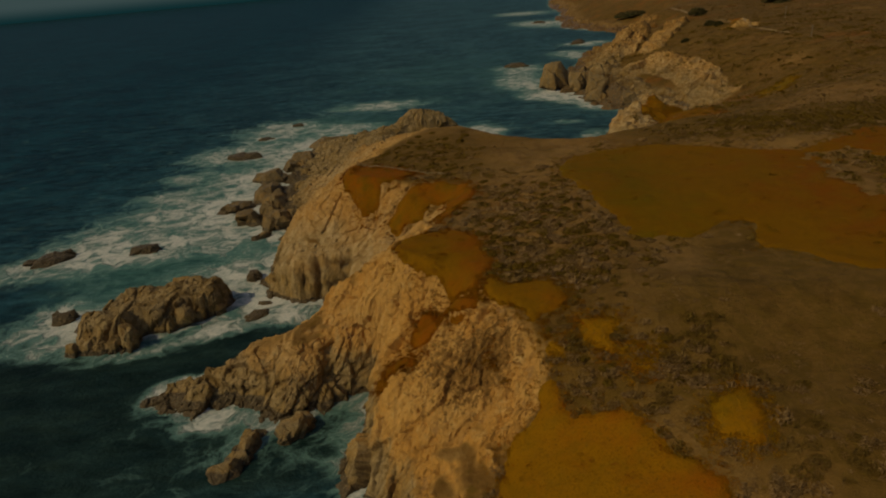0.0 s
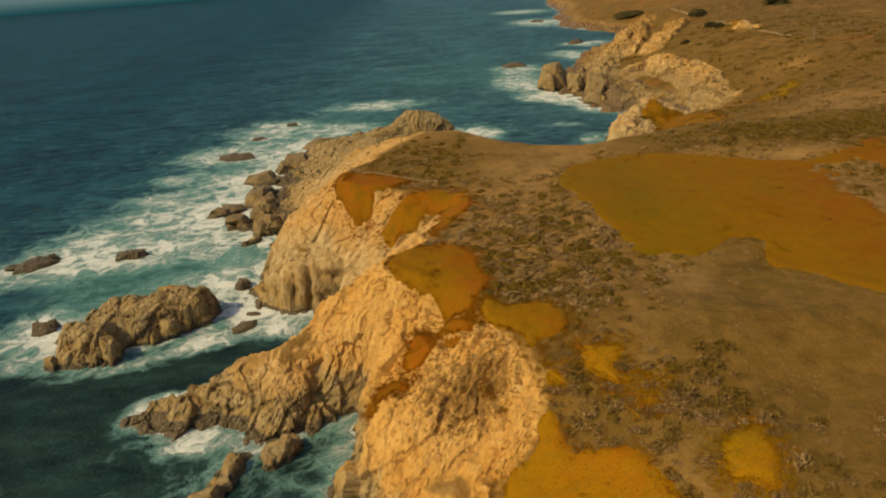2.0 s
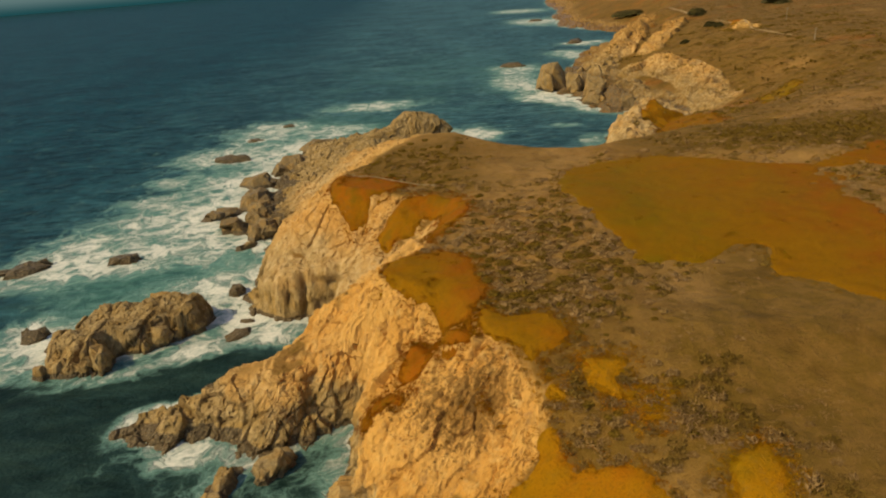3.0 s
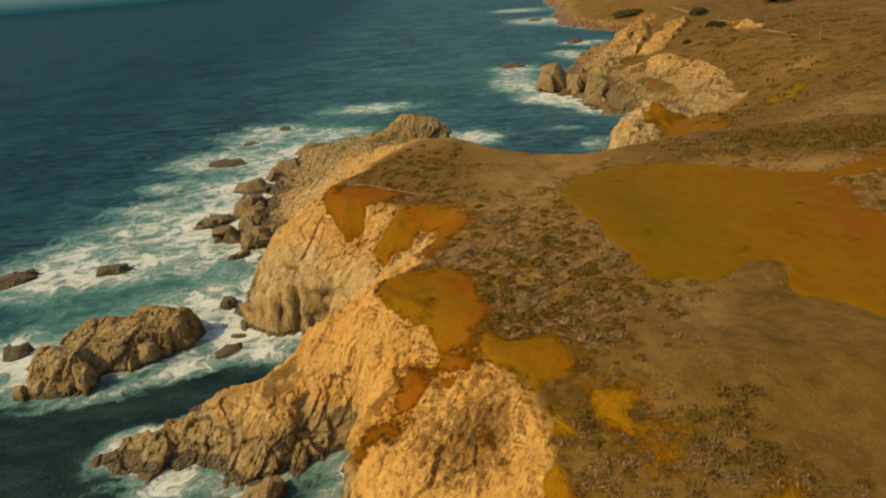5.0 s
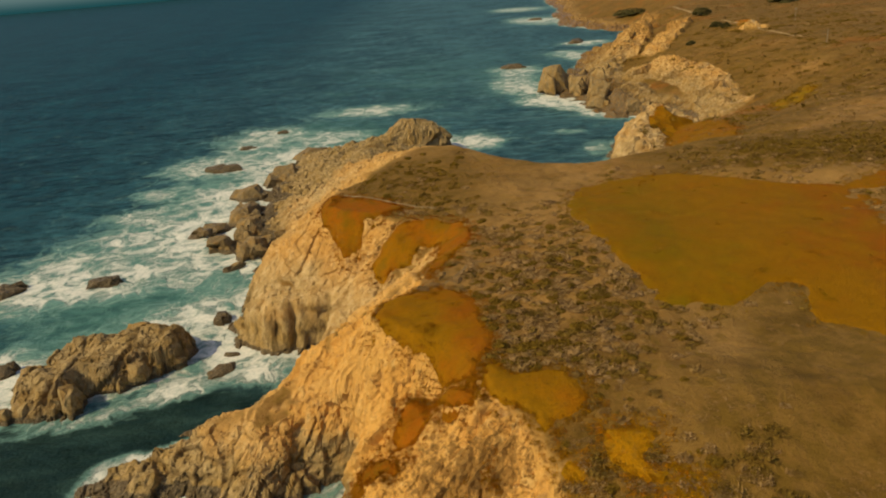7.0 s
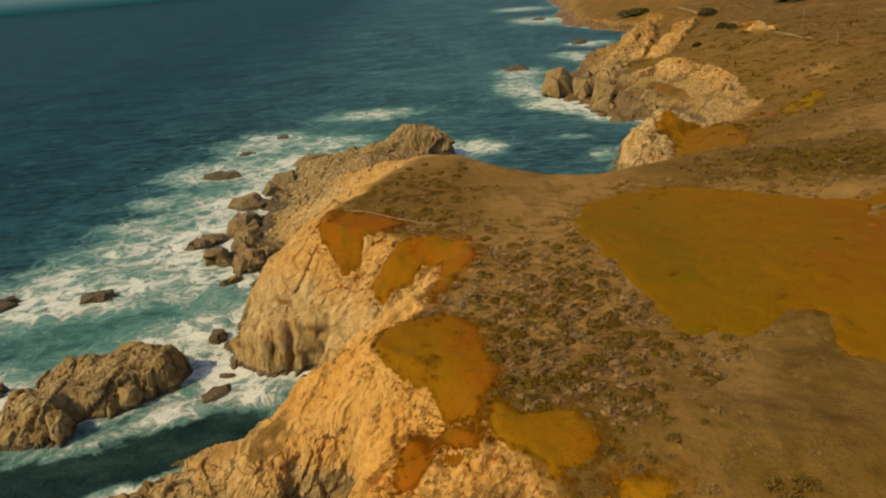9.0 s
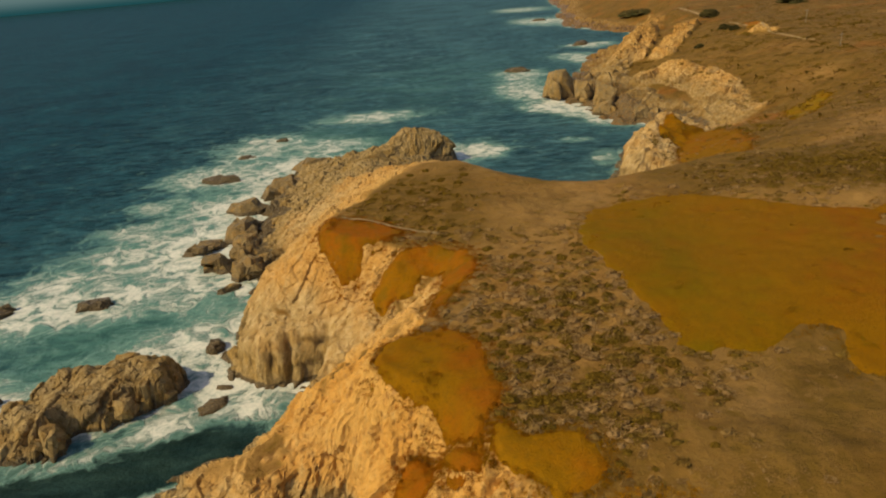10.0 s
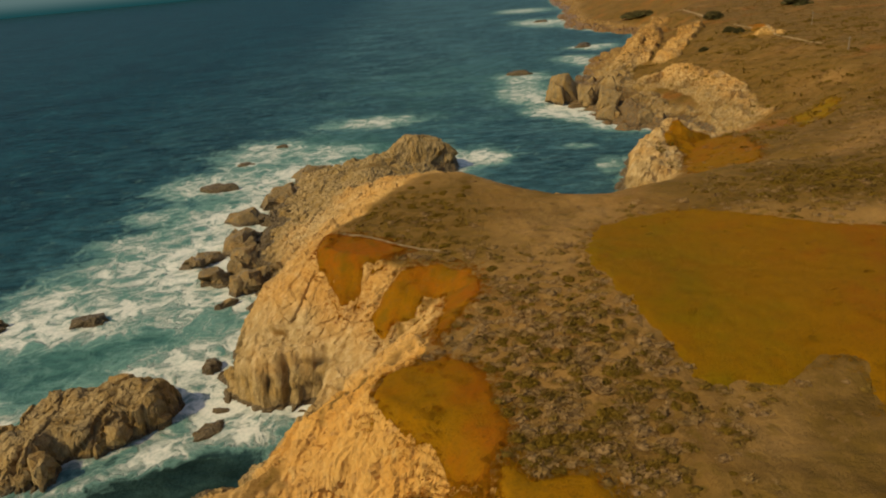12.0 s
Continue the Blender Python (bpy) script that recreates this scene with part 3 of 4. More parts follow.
    # The last bell is browner growth, with some picture-edge darkening painted in.
    olive = smooth(0.0, 0.5, fbm(p / 26 + 9, 4) + 0.55 * smooth(165, 250, y) + 1.6 * bell(x, y, 84, 160, 34, 16) + 0.7 * bell(x, y, -8, 156, 17, 20) + 0.95 * bell(x, y, 52, 70, 28, 26))
    rust = smooth(0.15, 0.6, fbm(p / 18 + 3, 4) - 0.25 + 0.35 * bell(x, y, 112, 262, 22, 22) + 0.35 * bell(x, y, 190, 300, 30, 40) + 0.4 * bell(x, y, 100, 330, 20, 30) + 0.25 * smooth(440, 480, y) + 0.12 * smooth(235, 285, y))
    low = smooth(12, 1, v[:, 2] + 5 * ragged - 5 * smooth(270, 300, y))
    low = np.maximum(low, smooth(185, 225, y) * smooth(60, 30, x) * smooth(18, 12, v[:, 2]))
    low = np.maximum(low, smooth(100, 84, x - 0.12 * (y - 330)) * smooth(288, 305, y) * smooth(440, 400, y) * smooth(21, 12, v[:, 2] + 4 * ragged))
    wet = smooth(1.6, 0.2, v[:, 2] - 3.0 * smooth(165, 190, y) - 1.2 * bell(x, y, -44, 94, 18, 10))
    wet = np.maximum(wet, 0.64 * smooth(98, 82, x - 0.12 * (y - 330)) * smooth(288, 305, y) * smooth(440, 400, y) * smooth(15, 7, v[:, 2] + 4 * ragged))
    pale = np.maximum(smooth(108, 120, y + 0.35 * (x + 20)), np.maximum(0.6 * bell(x, y, -38, 95, 18, 10), 0.75 * bell(x, y, 3, 73, 7, 6))) * (0.35 + 0.65 * smooth(21, 10, v[:, 2] + 4 * ragged)) * (1 - 0.2 * smooth(275, 300, y))
    brush = 0.4 * bell(x, y, 2.5, 71.5, 6, 4) + 0.22 * bell(x, y, 0, 68, 8, 6) + 0.35 * bell(x, y, -6, 76, 7, 6) + 0.42 * bell(x, y, -11, 132, 11, 8) + 0.35 * smooth(250, 290, y) + 0.12 * smooth(440, 480, y)
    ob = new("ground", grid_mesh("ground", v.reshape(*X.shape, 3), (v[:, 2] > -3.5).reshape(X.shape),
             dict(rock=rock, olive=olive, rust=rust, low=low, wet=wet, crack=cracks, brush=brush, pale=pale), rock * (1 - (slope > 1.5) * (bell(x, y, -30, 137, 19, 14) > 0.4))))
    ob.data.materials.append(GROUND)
    tagged(ob, "rugged ochre coastal bluff with bare cliffs and dry brown scrub", "ground", kind="structure")
    return v[:, 2].reshape(X.shape)


HEIGHTS = make_ground()


def ground_at(x, y):
    """Height of the finished ground."""
    x, y = np.atleast_1d(np.asarray(x, float)), np.atleast_1d(np.asarray(y, float))
    i, j = np.clip(np.searchsorted(gx, x) - 1, 0, len(gx) - 2), np.clip(np.searchsorted(gy, y) - 1, 0, len(gy) - 2)
    u, v = (x - gx[i]) / (gx[i + 1] - gx[i]), (y - gy[j]) / (gy[j + 1] - gy[j])
    return (1 - v) * ((1 - u) * HEIGHTS[j, i] + u * HEIGHTS[j, i + 1]) + v * ((1 - u) * HEIGHTS[j + 1, i] + u * HEIGHTS[j + 1, i + 1])


# ---------------------------------------------------------------- the sea
# Rocks that stand in the water: x, y, half length, half width, turn, height, label.
LOW, BLOCK = "low dark rock washed over by foam", "weathered grey-brown block at the foot of the headland"
ROCKS = [(-92, 129, 3.2, 2.6, 20, 2.6, LOW), (-116, 168, 8, 4.5, 40, 2.4, LOW), (-90.5, 170.5, 6, 3.4, 15, 2.2, LOW), (-92, 274, 9, 4, 12, 2.8, LOW), (-90, 309, 6, 2.6, 8, 1.4, LOW)]
ROCKS += [(-80, 336, 4.5, 2.2, 5, 1.7, LOW), (-46.5, 125, 4.2, 3, 50, 1.1, LOW), (-52.5, 146, 2.4, 2.8, 0, 2.2, LOW), (-46, 131, 2.2, 1.4, 0, 0.8, LOW)]
ROCKS += [(-66, 188, 6, 5.5, 10, 4.4, BLOCK), (-73, 204, 7, 5, 60, 3.2, BLOCK), (-55, 183, 6, 5, 0, 5.4, BLOCK), (-58.5, 196, 7, 6.5, 30, 6.5, BLOCK), (-65, 213, 7, 9, 0, 5.5, BLOCK)]
ROCKS += [(-69, 235, 7.5, 6, 20, 4.5, BLOCK), (-61, 252, 8, 9, 0, 6.0, BLOCK), (-53, 275, 9, 10, 20, 6.5, BLOCK), (-29.5, 82.5, 4.4, 3.4, 10, 3.4, BLOCK), (-36, 80, 2.2, 4.2, -15, 2.2, BLOCK)]
ROCKS += [(-38, 74.5, 4.2, 3, 15, 1.9, BLOCK), (46, 490, 9, 5, 5, 3.2, LOW), (58, 388, 9.5, 11, 15, 16, BLOCK), (68, 372, 7, 10, 0, 12, BLOCK), (76, 356, 8, 9, 20, 13, BLOCK), (72, 338, 6, 8, 0, 7, BLOCK), (84, 322, 6, 6, 0, 7, BLOCK), (113, 608, 10, 6, 10, 3.5, LOW), (108, 520, 7, 5, 0, 3.0, LOW), (112, 870, 12, 6, 0, 2.6, LOW)]
ISLAND = [(-82, 113), (-73, 111.5), (-70.8, 113), (-69.8, 118.5), (-66, 119), (-63.5, 119), (-61, 121), (-55.5, 127), (-53.5, 133), (-57, 138), (-66, 140), (-75, 138), (-83, 133), (-85, 122)]
# Surf: x, y, half length, half width, turn, strength.
SURF = [(-42, 375, 26, 15, 5, 0.5), (-86, 330, 22, 19, 10, 0.5), (-97, 284, 22, 13, 10, 0.5), (-106, 249, 10, 7, 10, 0.38), (-106, 224, 12, 8, 10, 0.36), (-88, 207, 24, 14, 15, 0.45), (-80, 243, 16, 12, 0, 0.35),
        (-66, 285, 10, 22, -10, 0.4), (-52, 318, 14, 14, 0, 0.35), (-108, 182, 15, 11, -15, 0.42), (-110, 165, 15, 11, 0, 0.45), (-86, 172, 16, 14, 0, 0.35), (-92, 125, 9, 16, 10, 0.55), (-89, 119, 8, 6, 0, 0.3)]
SURF += [(-43, 130, 8, 7, 0, 0.8), (-46, 124, 9, 6, 20, 0.35), (-54, 141, 10, 8, 0, 0.7), (-66, 148, 14, 6, 15, 0.42), (-58, 121, 6, 9, 25, 0.35), (-63, 114, 12, 3.5, 22, 0.22), (-75, 109, 10, 2.5, 8, 0.22), (-52, 101, 6, 4, 0, 0.35), (-56, 93, 7, 6, 0, 0.45),
         (-38, 87, 7, 4, 0, 0.15), (-27, 79, 9, 8, 0, 0.05), (-34, 128, 6, 5, 0, 0.4), (8, 291, 13, 12, 0, 0.95), (-58, 99, 7, 4, 0, 0.5), (-49, 103, 8, 3, 15, 0.45), (-44, 86, 7, 3, 0, 0.35)]
SURF += [(63, 378, 6, 9, 0, 0.6), (48, 366, 10, 14, 10, 0.4), (49, 297, 6, 5, 0, 0.5), (57, 266, 4, 8, 0, 0.5), (42, 420, 14, 30, 5, 0.55), (49, 470, 14, 20, 0, 0.5), (58, 355, 8, 24, 20, 0.6), (67, 332, 6, 8, 0, 0.5), (95, 538, 16, 22, 10, 0.5), (120, 600, 14, 18, 0, 0.45),
         (110, 860, 30, 60, 10, 0.5), (112, 1080, 40, 50, 10, 0.5), (-73, 196, 10, 14, 0, 0.4), (-70, 235, 10, 20, 0, 0.3)]
CALM = [(-78, 98, 26, 9, 0, 0.5), (-100, 105, 14, 8, 0, 0.3), (-44, 114, 9, 5, 20, 0.3), (-52, 108, 14, 5, 10, 0.25), (-78, 158, 14, 5, 15, 0.15)]
# Patches of paler teal water; the last one lightens the wide bay.
TEAL_PATCHES = [(-75, 190, 30, 45, 0, 0.55), (-80, 150, 30, 22, 0, 0.5), (-75, 280, 26, 40, 0, 0.5), (-50, 320, 30, 25, 0, 0.5), (-90, 235, 20, 20, 0, 0.3), (60, 400, 16, 60, 0, 0.3), (0, 480, 130, 210, 0, 0.42)]
sx = spaced([(-5000, 300), (-500, 20), (-190, 1.2), (-110, 0.6), (-20, 0.6), (60, 1.2), (140, 4), (400, 40)])
sy = spaced([(-700, 60), (20, 2), (70, 0.6), (200, 0.6), (360, 1.6), (700, 5), (1400, 25), (4990, 200)])


def make_sea():
    X, Y = np.meshgrid(sx, sy)
    x, y = X.ravel(), Y.ravel()
    shore, inside = to_line(x, y, SHORE)
    shore = np.where(inside, 0, shore)
    p = np.stack([x, y, 0 * x], 1)
    foam = 0.16 * np.exp(-shore / 5) + 0.22 * np.exp(-shore / 2) + 0.2 * np.exp(-(shore / 36) ** 2) * smooth(135, 160, y) * smooth(350, 320, y) * (x < 0)
    bend_x, bend_y = x + 9 * fbm(p / 22, 4), y + 9 * fbm(p / 22 + 31, 4)
    for cx, cy, rx, ry, turn, up in SURF:
        foam += up * bell(bend_x, bend_y, cx, cy, rx, ry, turn)
    away, on = to_line(x, y, np.array(ISLAND, float))
    foam += np.where(on, 0.3, 0.34 * np.exp(-away / 2.2))
    for cx, cy, rx, ry, turn, _, _ in ROCKS:
        foam += (0.36 if cy > 100 else 0.1) * bell(bend_x, bend_y, cx, cy, 1.9 * rx, 1.9 * ry, turn)
    for cx, cy, rx, ry, turn, down in CALM:
        foam -= down * bell(x, y, cx, cy, rx, ry, turn)
    teal_water = 0.7 * np.clip(foam, 0, 1)
    for cx, cy, rx, ry, turn, up in TEAL_PATCHES:
        teal_water += up * bell(x, y, cx, cy, rx, ry, turn)
    teal_water = np.clip(teal_water, 0, 1)
    near = np.hypot(x, y - 80) < 700
    z = np.zeros(len(x))
    q = p[near]
    z[near] = 0.35 * fbm(q * (0.6, 1, 1) / 9, 3) + 0.35 * np.clip(foam[near], 0, 0.7) * fbm(q / 3.2, 3)
    v = np.stack([x, y, z], 1)
    ob = new("sea", grid_mesh("sea", v.reshape(*X.shape, 3), np.ones(X.shape, bool), dict(foam=np.where(foam > 0.3, 0.3 + 0.26 * np.tanh((foam - 0.3) / 0.4), foam) * 1.15 - 0.26 * smooth(0.25, 0.0, foam), teal_water=teal_water, open=smooth(30, -210, x + 0.04 * y + 25 * fbm(p / 120, 3)), dark_water=np.clip(1.1 * bell(x, y, -74, 86, 52, 25) + 0.9 * bell(x, y, -110, 88, 50, 26) + 0.55 * bell(x, y, -30, 82, 16, 13) + 0.85 * bell(x, y, -50, 112, 19, 8, 15), 0, 0.82))))
    ob.data.materials.append(SEA)
    tagged(ob, "dark teal ocean with white surf breaking along the rocks", "sea", kind="structure")


make_sea()


# ---------------------------------------------------------------- ice plant
def ice_plant_material():
    m = Nodes("ice plant")
    p = m.place()
    blot, leaf = m.noise(p, 0.22, 5, 0.6), m.noise(p, 3.5, 4, 0.7)
    hue = m.math("ADD", m.attr("hue"), m.math("MULTIPLY", m.math("SUBTRACT", blot, 0.5), 0.9))
    c = m.mix(m.step(hue, 0.05, 0.55), (0.215, 0.128, 0.002), (0.27, 0.118, 0.002))
    c = m.mix(m.step(hue, 0.55, 1.05), c, (0.29, 0.085, 0.003))
    c = m.mix(m.step(leaf, 0.5, 0.28, 0, 0.7), c, (0.085, 0.045, 0.004))
    c = m.mix(m.step(m.noise(p, 0.45, 6, 0.7), 0.47, 0.33, 0, 0.25), c, (0.13, 0.075, 0.006))
    c = m.mix(m.step(leaf, 0.62, 0.78, 0, 0.5), c, (0.33, 0.17, 0.012))
    c = m.mix(m.step(m.noise(p, 0.75, 5, 0.7), 0.62, 0.72, 0, 0.35), c, (0.14, 0.085, 0.01))
    woody = m.noise(p, 0.32, 6, 0.7)
    c = m.mix(m.math("MULTIPLY", m.attr("mixed"), m.step(woody, 0.47, 0.64, 0, 0.6)), c, (0.155, 0.09, 0.004))
    c = m.mix(m.math("MULTIPLY", m.attr("mixed"), m.step(m.noise(p, 1.1, 5, 0.7), 0.5, 0.66, 0, 0.35)), c, (0.17, 0.095, 0.02))
    return m.done(m.mix(1.0, c, m.attr("bright"), "MULTIPLY"), 0.75, m.bump(leaf, 0.9, 0.2), 0.03)


ICE_PLANT = ice_plant_material()


def ice_plant_mat(hue, bright, gaps, corners, thick):
    c = np.array(corners, float)
    step = 0.3 if len(c) < 25 and c[:, 1].max() < 180 else 0.55
    X, Y = np.meshgrid(np.arange(c[:, 0].min() - 2, c[:, 0].max() + 2, step), np.arange(c[:, 1].min() - 2, c[:, 1].max() + 2, step))
    x, y = X.ravel(), Y.ravel()
    p = np.stack([x, y, 0 * x], 1)
    depth = mat_depth(x, y, corners)
    depth = depth - 2.2 * smooth(0.05, 0.3, fbm(p / 1.9 + 20, 5, 0.65) + 1.1 * gaps - 0.42) * (gaps > 0.15)
    if len(c) >= 25:
        depth = np.minimum(depth, grey_gap(x, y))
    base = ground_at(x, y)
    rise = np.hypot(ground_at(x + 0.6, y) - base, ground_at(x, y + 0.6) - base) / 0.6
    z = base + (thick + 0.3 * np.minimum(rise, 2)) * smooth(-0.2, 1.6, depth) - 0.12 + 0.10 * fbm(p / 0.8, 3) + 0.18 * fbm(p / 3, 2) * smooth(0, 2, depth)
    z = np.where(depth < -0.1, z - 0.35, z)
    v = np.stack([x, y, z], 1)
    shade = hue + 0.3 * fbm(p / 14 + 2, 3) + (0.42 * smooth(28, 70, x) if len(c) >= 25 else 0.28 * ((x - c[:, 0].min()) / np.ptp(c[:, 0]) - 0.5))
    ob = new("ice_plant_mat", grid_mesh("ice_plant_mat", v.reshape(*X.shape, 3), (depth > -0.35).reshape(X.shape), dict(hue=shade, bright=np.full(len(x), bright), mixed=np.full(len(x), 0.4 + 0.6 * (gaps > 0.08) if gaps > 0 else 0.0))))
    ob.data.materials.append(ICE_PLANT)
    tone = "rust-red" if hue > 0.7 else "olive-ochre" if hue < 0.4 else "golden-orange"
    tagged(ob, tone + " ice plant carpet spreading over the bluff", "ice plant", "ice plant mats")


for mat_row in MATS:
    ice_plant_mat(*mat_row)


# ---------------------------------------------------------------- rocks in the sea
def rock_island(corners, top, label, steep=2.4, seed=0, step=0.32, knolls=(), side=3.6):
    """A rock that rises from the water on a plan of corners, broken into blocks."""
    c = np.array(corners, float)
    X, Y = np.meshgrid(np.arange(c[:, 0].min() - 2.5, c[:, 0].max() + 2.5, step), np.arange(c[:, 1].min() - 2.5, c[:, 1].max() + 2.5, step))
    x, y = X.ravel(), Y.ravel()
    p = np.stack([x, y, 0 * x + 3.7 * seed], 1)
    d, inside = to_line(x + 0.8 * fbm(p / 4, 3), y + 0.8 * fbm(p / 4 + 9, 3), c)
    wall, _ = blocks(np.stack([x, y, 0 * x + seed], 1) / 4.5, 0.6)
    d = np.where(inside, np.maximum(d + 2.0 * wall, 0), d)
    t = np.clip(d / side, 0, 1)
    h = np.where(inside, top * (1 - (1 - t) ** steep) * (0.9 + 0.7 * fbm(p / 10 + 4, 3)), -0.9 * d)
    for cx, cy, rx, ry, turn, up in knolls:
        h += up * bell(x, y, cx, cy, rx, ry, turn) * inside
    Z = h.reshape(X.shape)
    zy, zx = np.gradient(Z, step, step)
    normal = np.stack([-zx, -zy, np.ones_like(Z)], -1).reshape(-1, 3)
    normal /= np.linalg.norm(normal, axis=1)[:, None]
    q = np.stack([x, y, h + 3.7 * seed], 1)
    size = min(1.0, top / 5)
    lean = (q + 1.2 * fbm(q / 5, 3)[:, None]) @ np.array(((0.9, 0.3, 0.2), (-0.3, 0.95, 0.1), (-0.2, -0.1, 0.9)))
    b1, e1 = blocks(lean * (1, 0.6, 0.6) / (1.2 + 4.0 * size), 1.1)
    b2, e2 = blocks(lean / (0.6 + 0.7 * size), 0.9)
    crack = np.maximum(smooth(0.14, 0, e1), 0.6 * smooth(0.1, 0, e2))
    amount = size * (0.65 * b1 + 0.25 * b2 + 0.5 * (ridged(q * (1, 1, 0.5) / 5, 3) - 0.6) - 0.4 * crack)
    v = np.stack([x, y, h], 1) + normal * amount[:, None]
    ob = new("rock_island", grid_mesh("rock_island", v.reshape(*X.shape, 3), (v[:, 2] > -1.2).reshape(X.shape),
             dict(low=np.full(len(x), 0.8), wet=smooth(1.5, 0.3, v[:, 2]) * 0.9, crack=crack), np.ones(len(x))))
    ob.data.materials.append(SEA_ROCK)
    return tagged(ob, label, "rock island")


def rock_mesh(name, x, y, rx, ry, turn, top, seed, soaked=0.0):
    """An angular rock for the place x, y: several broken blocks grown together, with its foot under water."""
    rs = np.random.RandomState(100 + seed)
    bm = bmesh.new()
    count = 4 if top < 2 else 6
    c, s_ = math.cos(radians(turn)), math.sin(radians(turn))
    for k in range(count):
        u, v = (0.0, 0.0) if k == 0 else (rs.uniform(-0.6, 0.6), rs.uniform(-0.6, 0.6))
        size = 1.0 if k == 0 else rs.uniform(0.4, 0.75)
        high = top * (1.0 if k == 0 else rs.uniform(0.45, 0.95))
        pts = []
        for _ in range(15):
            a, r = rs.uniform(0, 6.28), rs.uniform(0.75, 1.0)
            lift = rs.uniform(0, 1) ** 0.7
            r *= 1.0 - 0.55 * lift ** 2.2
            px, py = rx * (u + size * r * math.cos(a)), ry * (v + size * r * math.sin(a))
            pts.append(bm.verts.new((c * px - s_ * py, s_ * px + c * py, -1.6 + (high + 1.6) * lift)))
        hull = bmesh.ops.convex_hull(bm, input=pts)
        spare = [g for g in hull["geom_interior"] + hull["geom_unused"] if isinstance(g, bmesh.types.BMVert) and g.is_valid]
        bmesh.ops.delete(bm, geom=list(set(spare)), context="VERTS")
    bmesh.ops.triangulate(bm, faces=bm.faces[:])
    for cut in (1, 1, 1):
        long = [e for e in bm.edges if e.calc_length() > (0.9 if y < 220 else 1.6)]
        bmesh.ops.subdivide_edges(bm, edges=long, cuts=cut)
        bmesh.ops.triangulate(bm, faces=bm.faces[:])
    me = bpy.data.meshes.new(name)
    bm.to_mesh(me)
    bm.free()
    v = np.array([q.co[:] for q in me.vertices])
    n = np.array([q.normal[:] for q in me.vertices])
    w = v + (x, y, 0)
    rough, _ = blocks(w / (0.5 + 0.16 * top), 0.8)
    v = v + n * (0.10 * top ** 0.5 * (rough + fbm(w / 0.9, 3)))[:, None]
    me.vertices.foreach_set("co", v.astype(np.float32).ravel())
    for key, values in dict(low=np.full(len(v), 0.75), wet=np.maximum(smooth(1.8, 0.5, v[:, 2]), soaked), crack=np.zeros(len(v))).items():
        me.attributes.new(key, "FLOAT", "POINT").data.foreach_set("value", values.astype(np.float32))
    me.update()
    me.materials.append(SEA_ROCK)
    return me


def sea_rock(x, y, rx, ry, turn, top, label, seed):
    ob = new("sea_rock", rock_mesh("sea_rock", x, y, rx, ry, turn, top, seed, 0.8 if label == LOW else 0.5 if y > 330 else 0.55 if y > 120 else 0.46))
    ob.location = (x, y, 0)
    return tagged(ob, label, "sea rock", "sea rocks")


island = rock_island(ISLAND, 5.6,
         "large brown rock island ringed by white surf", 2.6, 1, 0.26, [(-70.5, 117, 2.2, 3, 20, 1.8), (-63, 131, 9, 5, 10, 1.6), (-74.5, 115, 1.0, 4, 0, -3.0), (-80, 115, 4, 2.5, 0, -2.4), (-60.5, 124, 1.6, 3, -30, -2.0), (-80, 130, 6, 5, 0, -1.8)])
for n, (x, y, rx, ry, turn, top) in enumerate([(-70.6, 115.6, 2.8, 3.2, 10, 5.4), (-61.8, 123, 2.8, 3.2, -30, 4.8), (-79, 114.6, 4.2, 2.8, 5, 3.2), (-57.3, 130, 3.4, 4.2, 0, 5.2), (-83.4, 126, 3.4, 4.4, 0, 3.8), (-66.5, 137, 4.5, 3, 10, 5.6)]):
    block = new("block", rock_mesh("block", x, y, rx, ry, turn, top, 140 + n))
    block.location, block.parent = (x, y, 0), island
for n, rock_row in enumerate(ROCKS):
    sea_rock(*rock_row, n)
strewn = np.random.RandomState(21)
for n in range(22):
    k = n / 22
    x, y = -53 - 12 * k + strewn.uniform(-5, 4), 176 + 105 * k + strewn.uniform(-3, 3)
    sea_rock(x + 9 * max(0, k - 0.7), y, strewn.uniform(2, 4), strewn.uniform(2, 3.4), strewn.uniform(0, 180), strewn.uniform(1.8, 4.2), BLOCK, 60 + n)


# ---------------------------------------------------------------- scrub on the plateau
def stuff_mesh(name, parts, attributes=()):
    """Joins (verts, triangles) pairs into one mesh; attributes give one value for each pair."""
    sizes = [len(v) for v, _ in parts]
    starts = np.concatenate([[0], np.cumsum(sizes)[:-1]])
    v = np.concatenate([v for v, _ in parts])
    f = np.concatenate([t + a for (_, t), a in zip(parts, starts)])
    me = bpy.data.meshes.new(name)
    me.vertices.add(len(v))
    me.vertices.foreach_set("co", v.astype(np.float32).ravel())
    me.loops.add(3 * len(f))
    me.loops.foreach_set("vertex_index", f.astype(np.int32).ravel())
    me.polygons.add(len(f))
    me.polygons.foreach_set("loop_start", np.arange(0, 3 * len(f), 3, dtype=np.int32))
    me.update(calc_edges=True)
    for key, values in dict(attributes).items():
        me.attributes.new(key, "FLOAT", "POINT").data.foreach_set("value", np.repeat(np.asarray(values, np.float32), sizes))
    return me


def ball(level):
    bm = bmesh.new()
    bmesh.ops.create_icosphere(bm, subdivisions=level, radius=1)
    v = np.array([q.co[:] for q in bm.verts])
    f = np.array([[q.index for q in t.verts] for t in bm.faces])
    bm.free()
    return v, f


BALL_ROUGH, BALL_FINE = ball(1), ball(2)


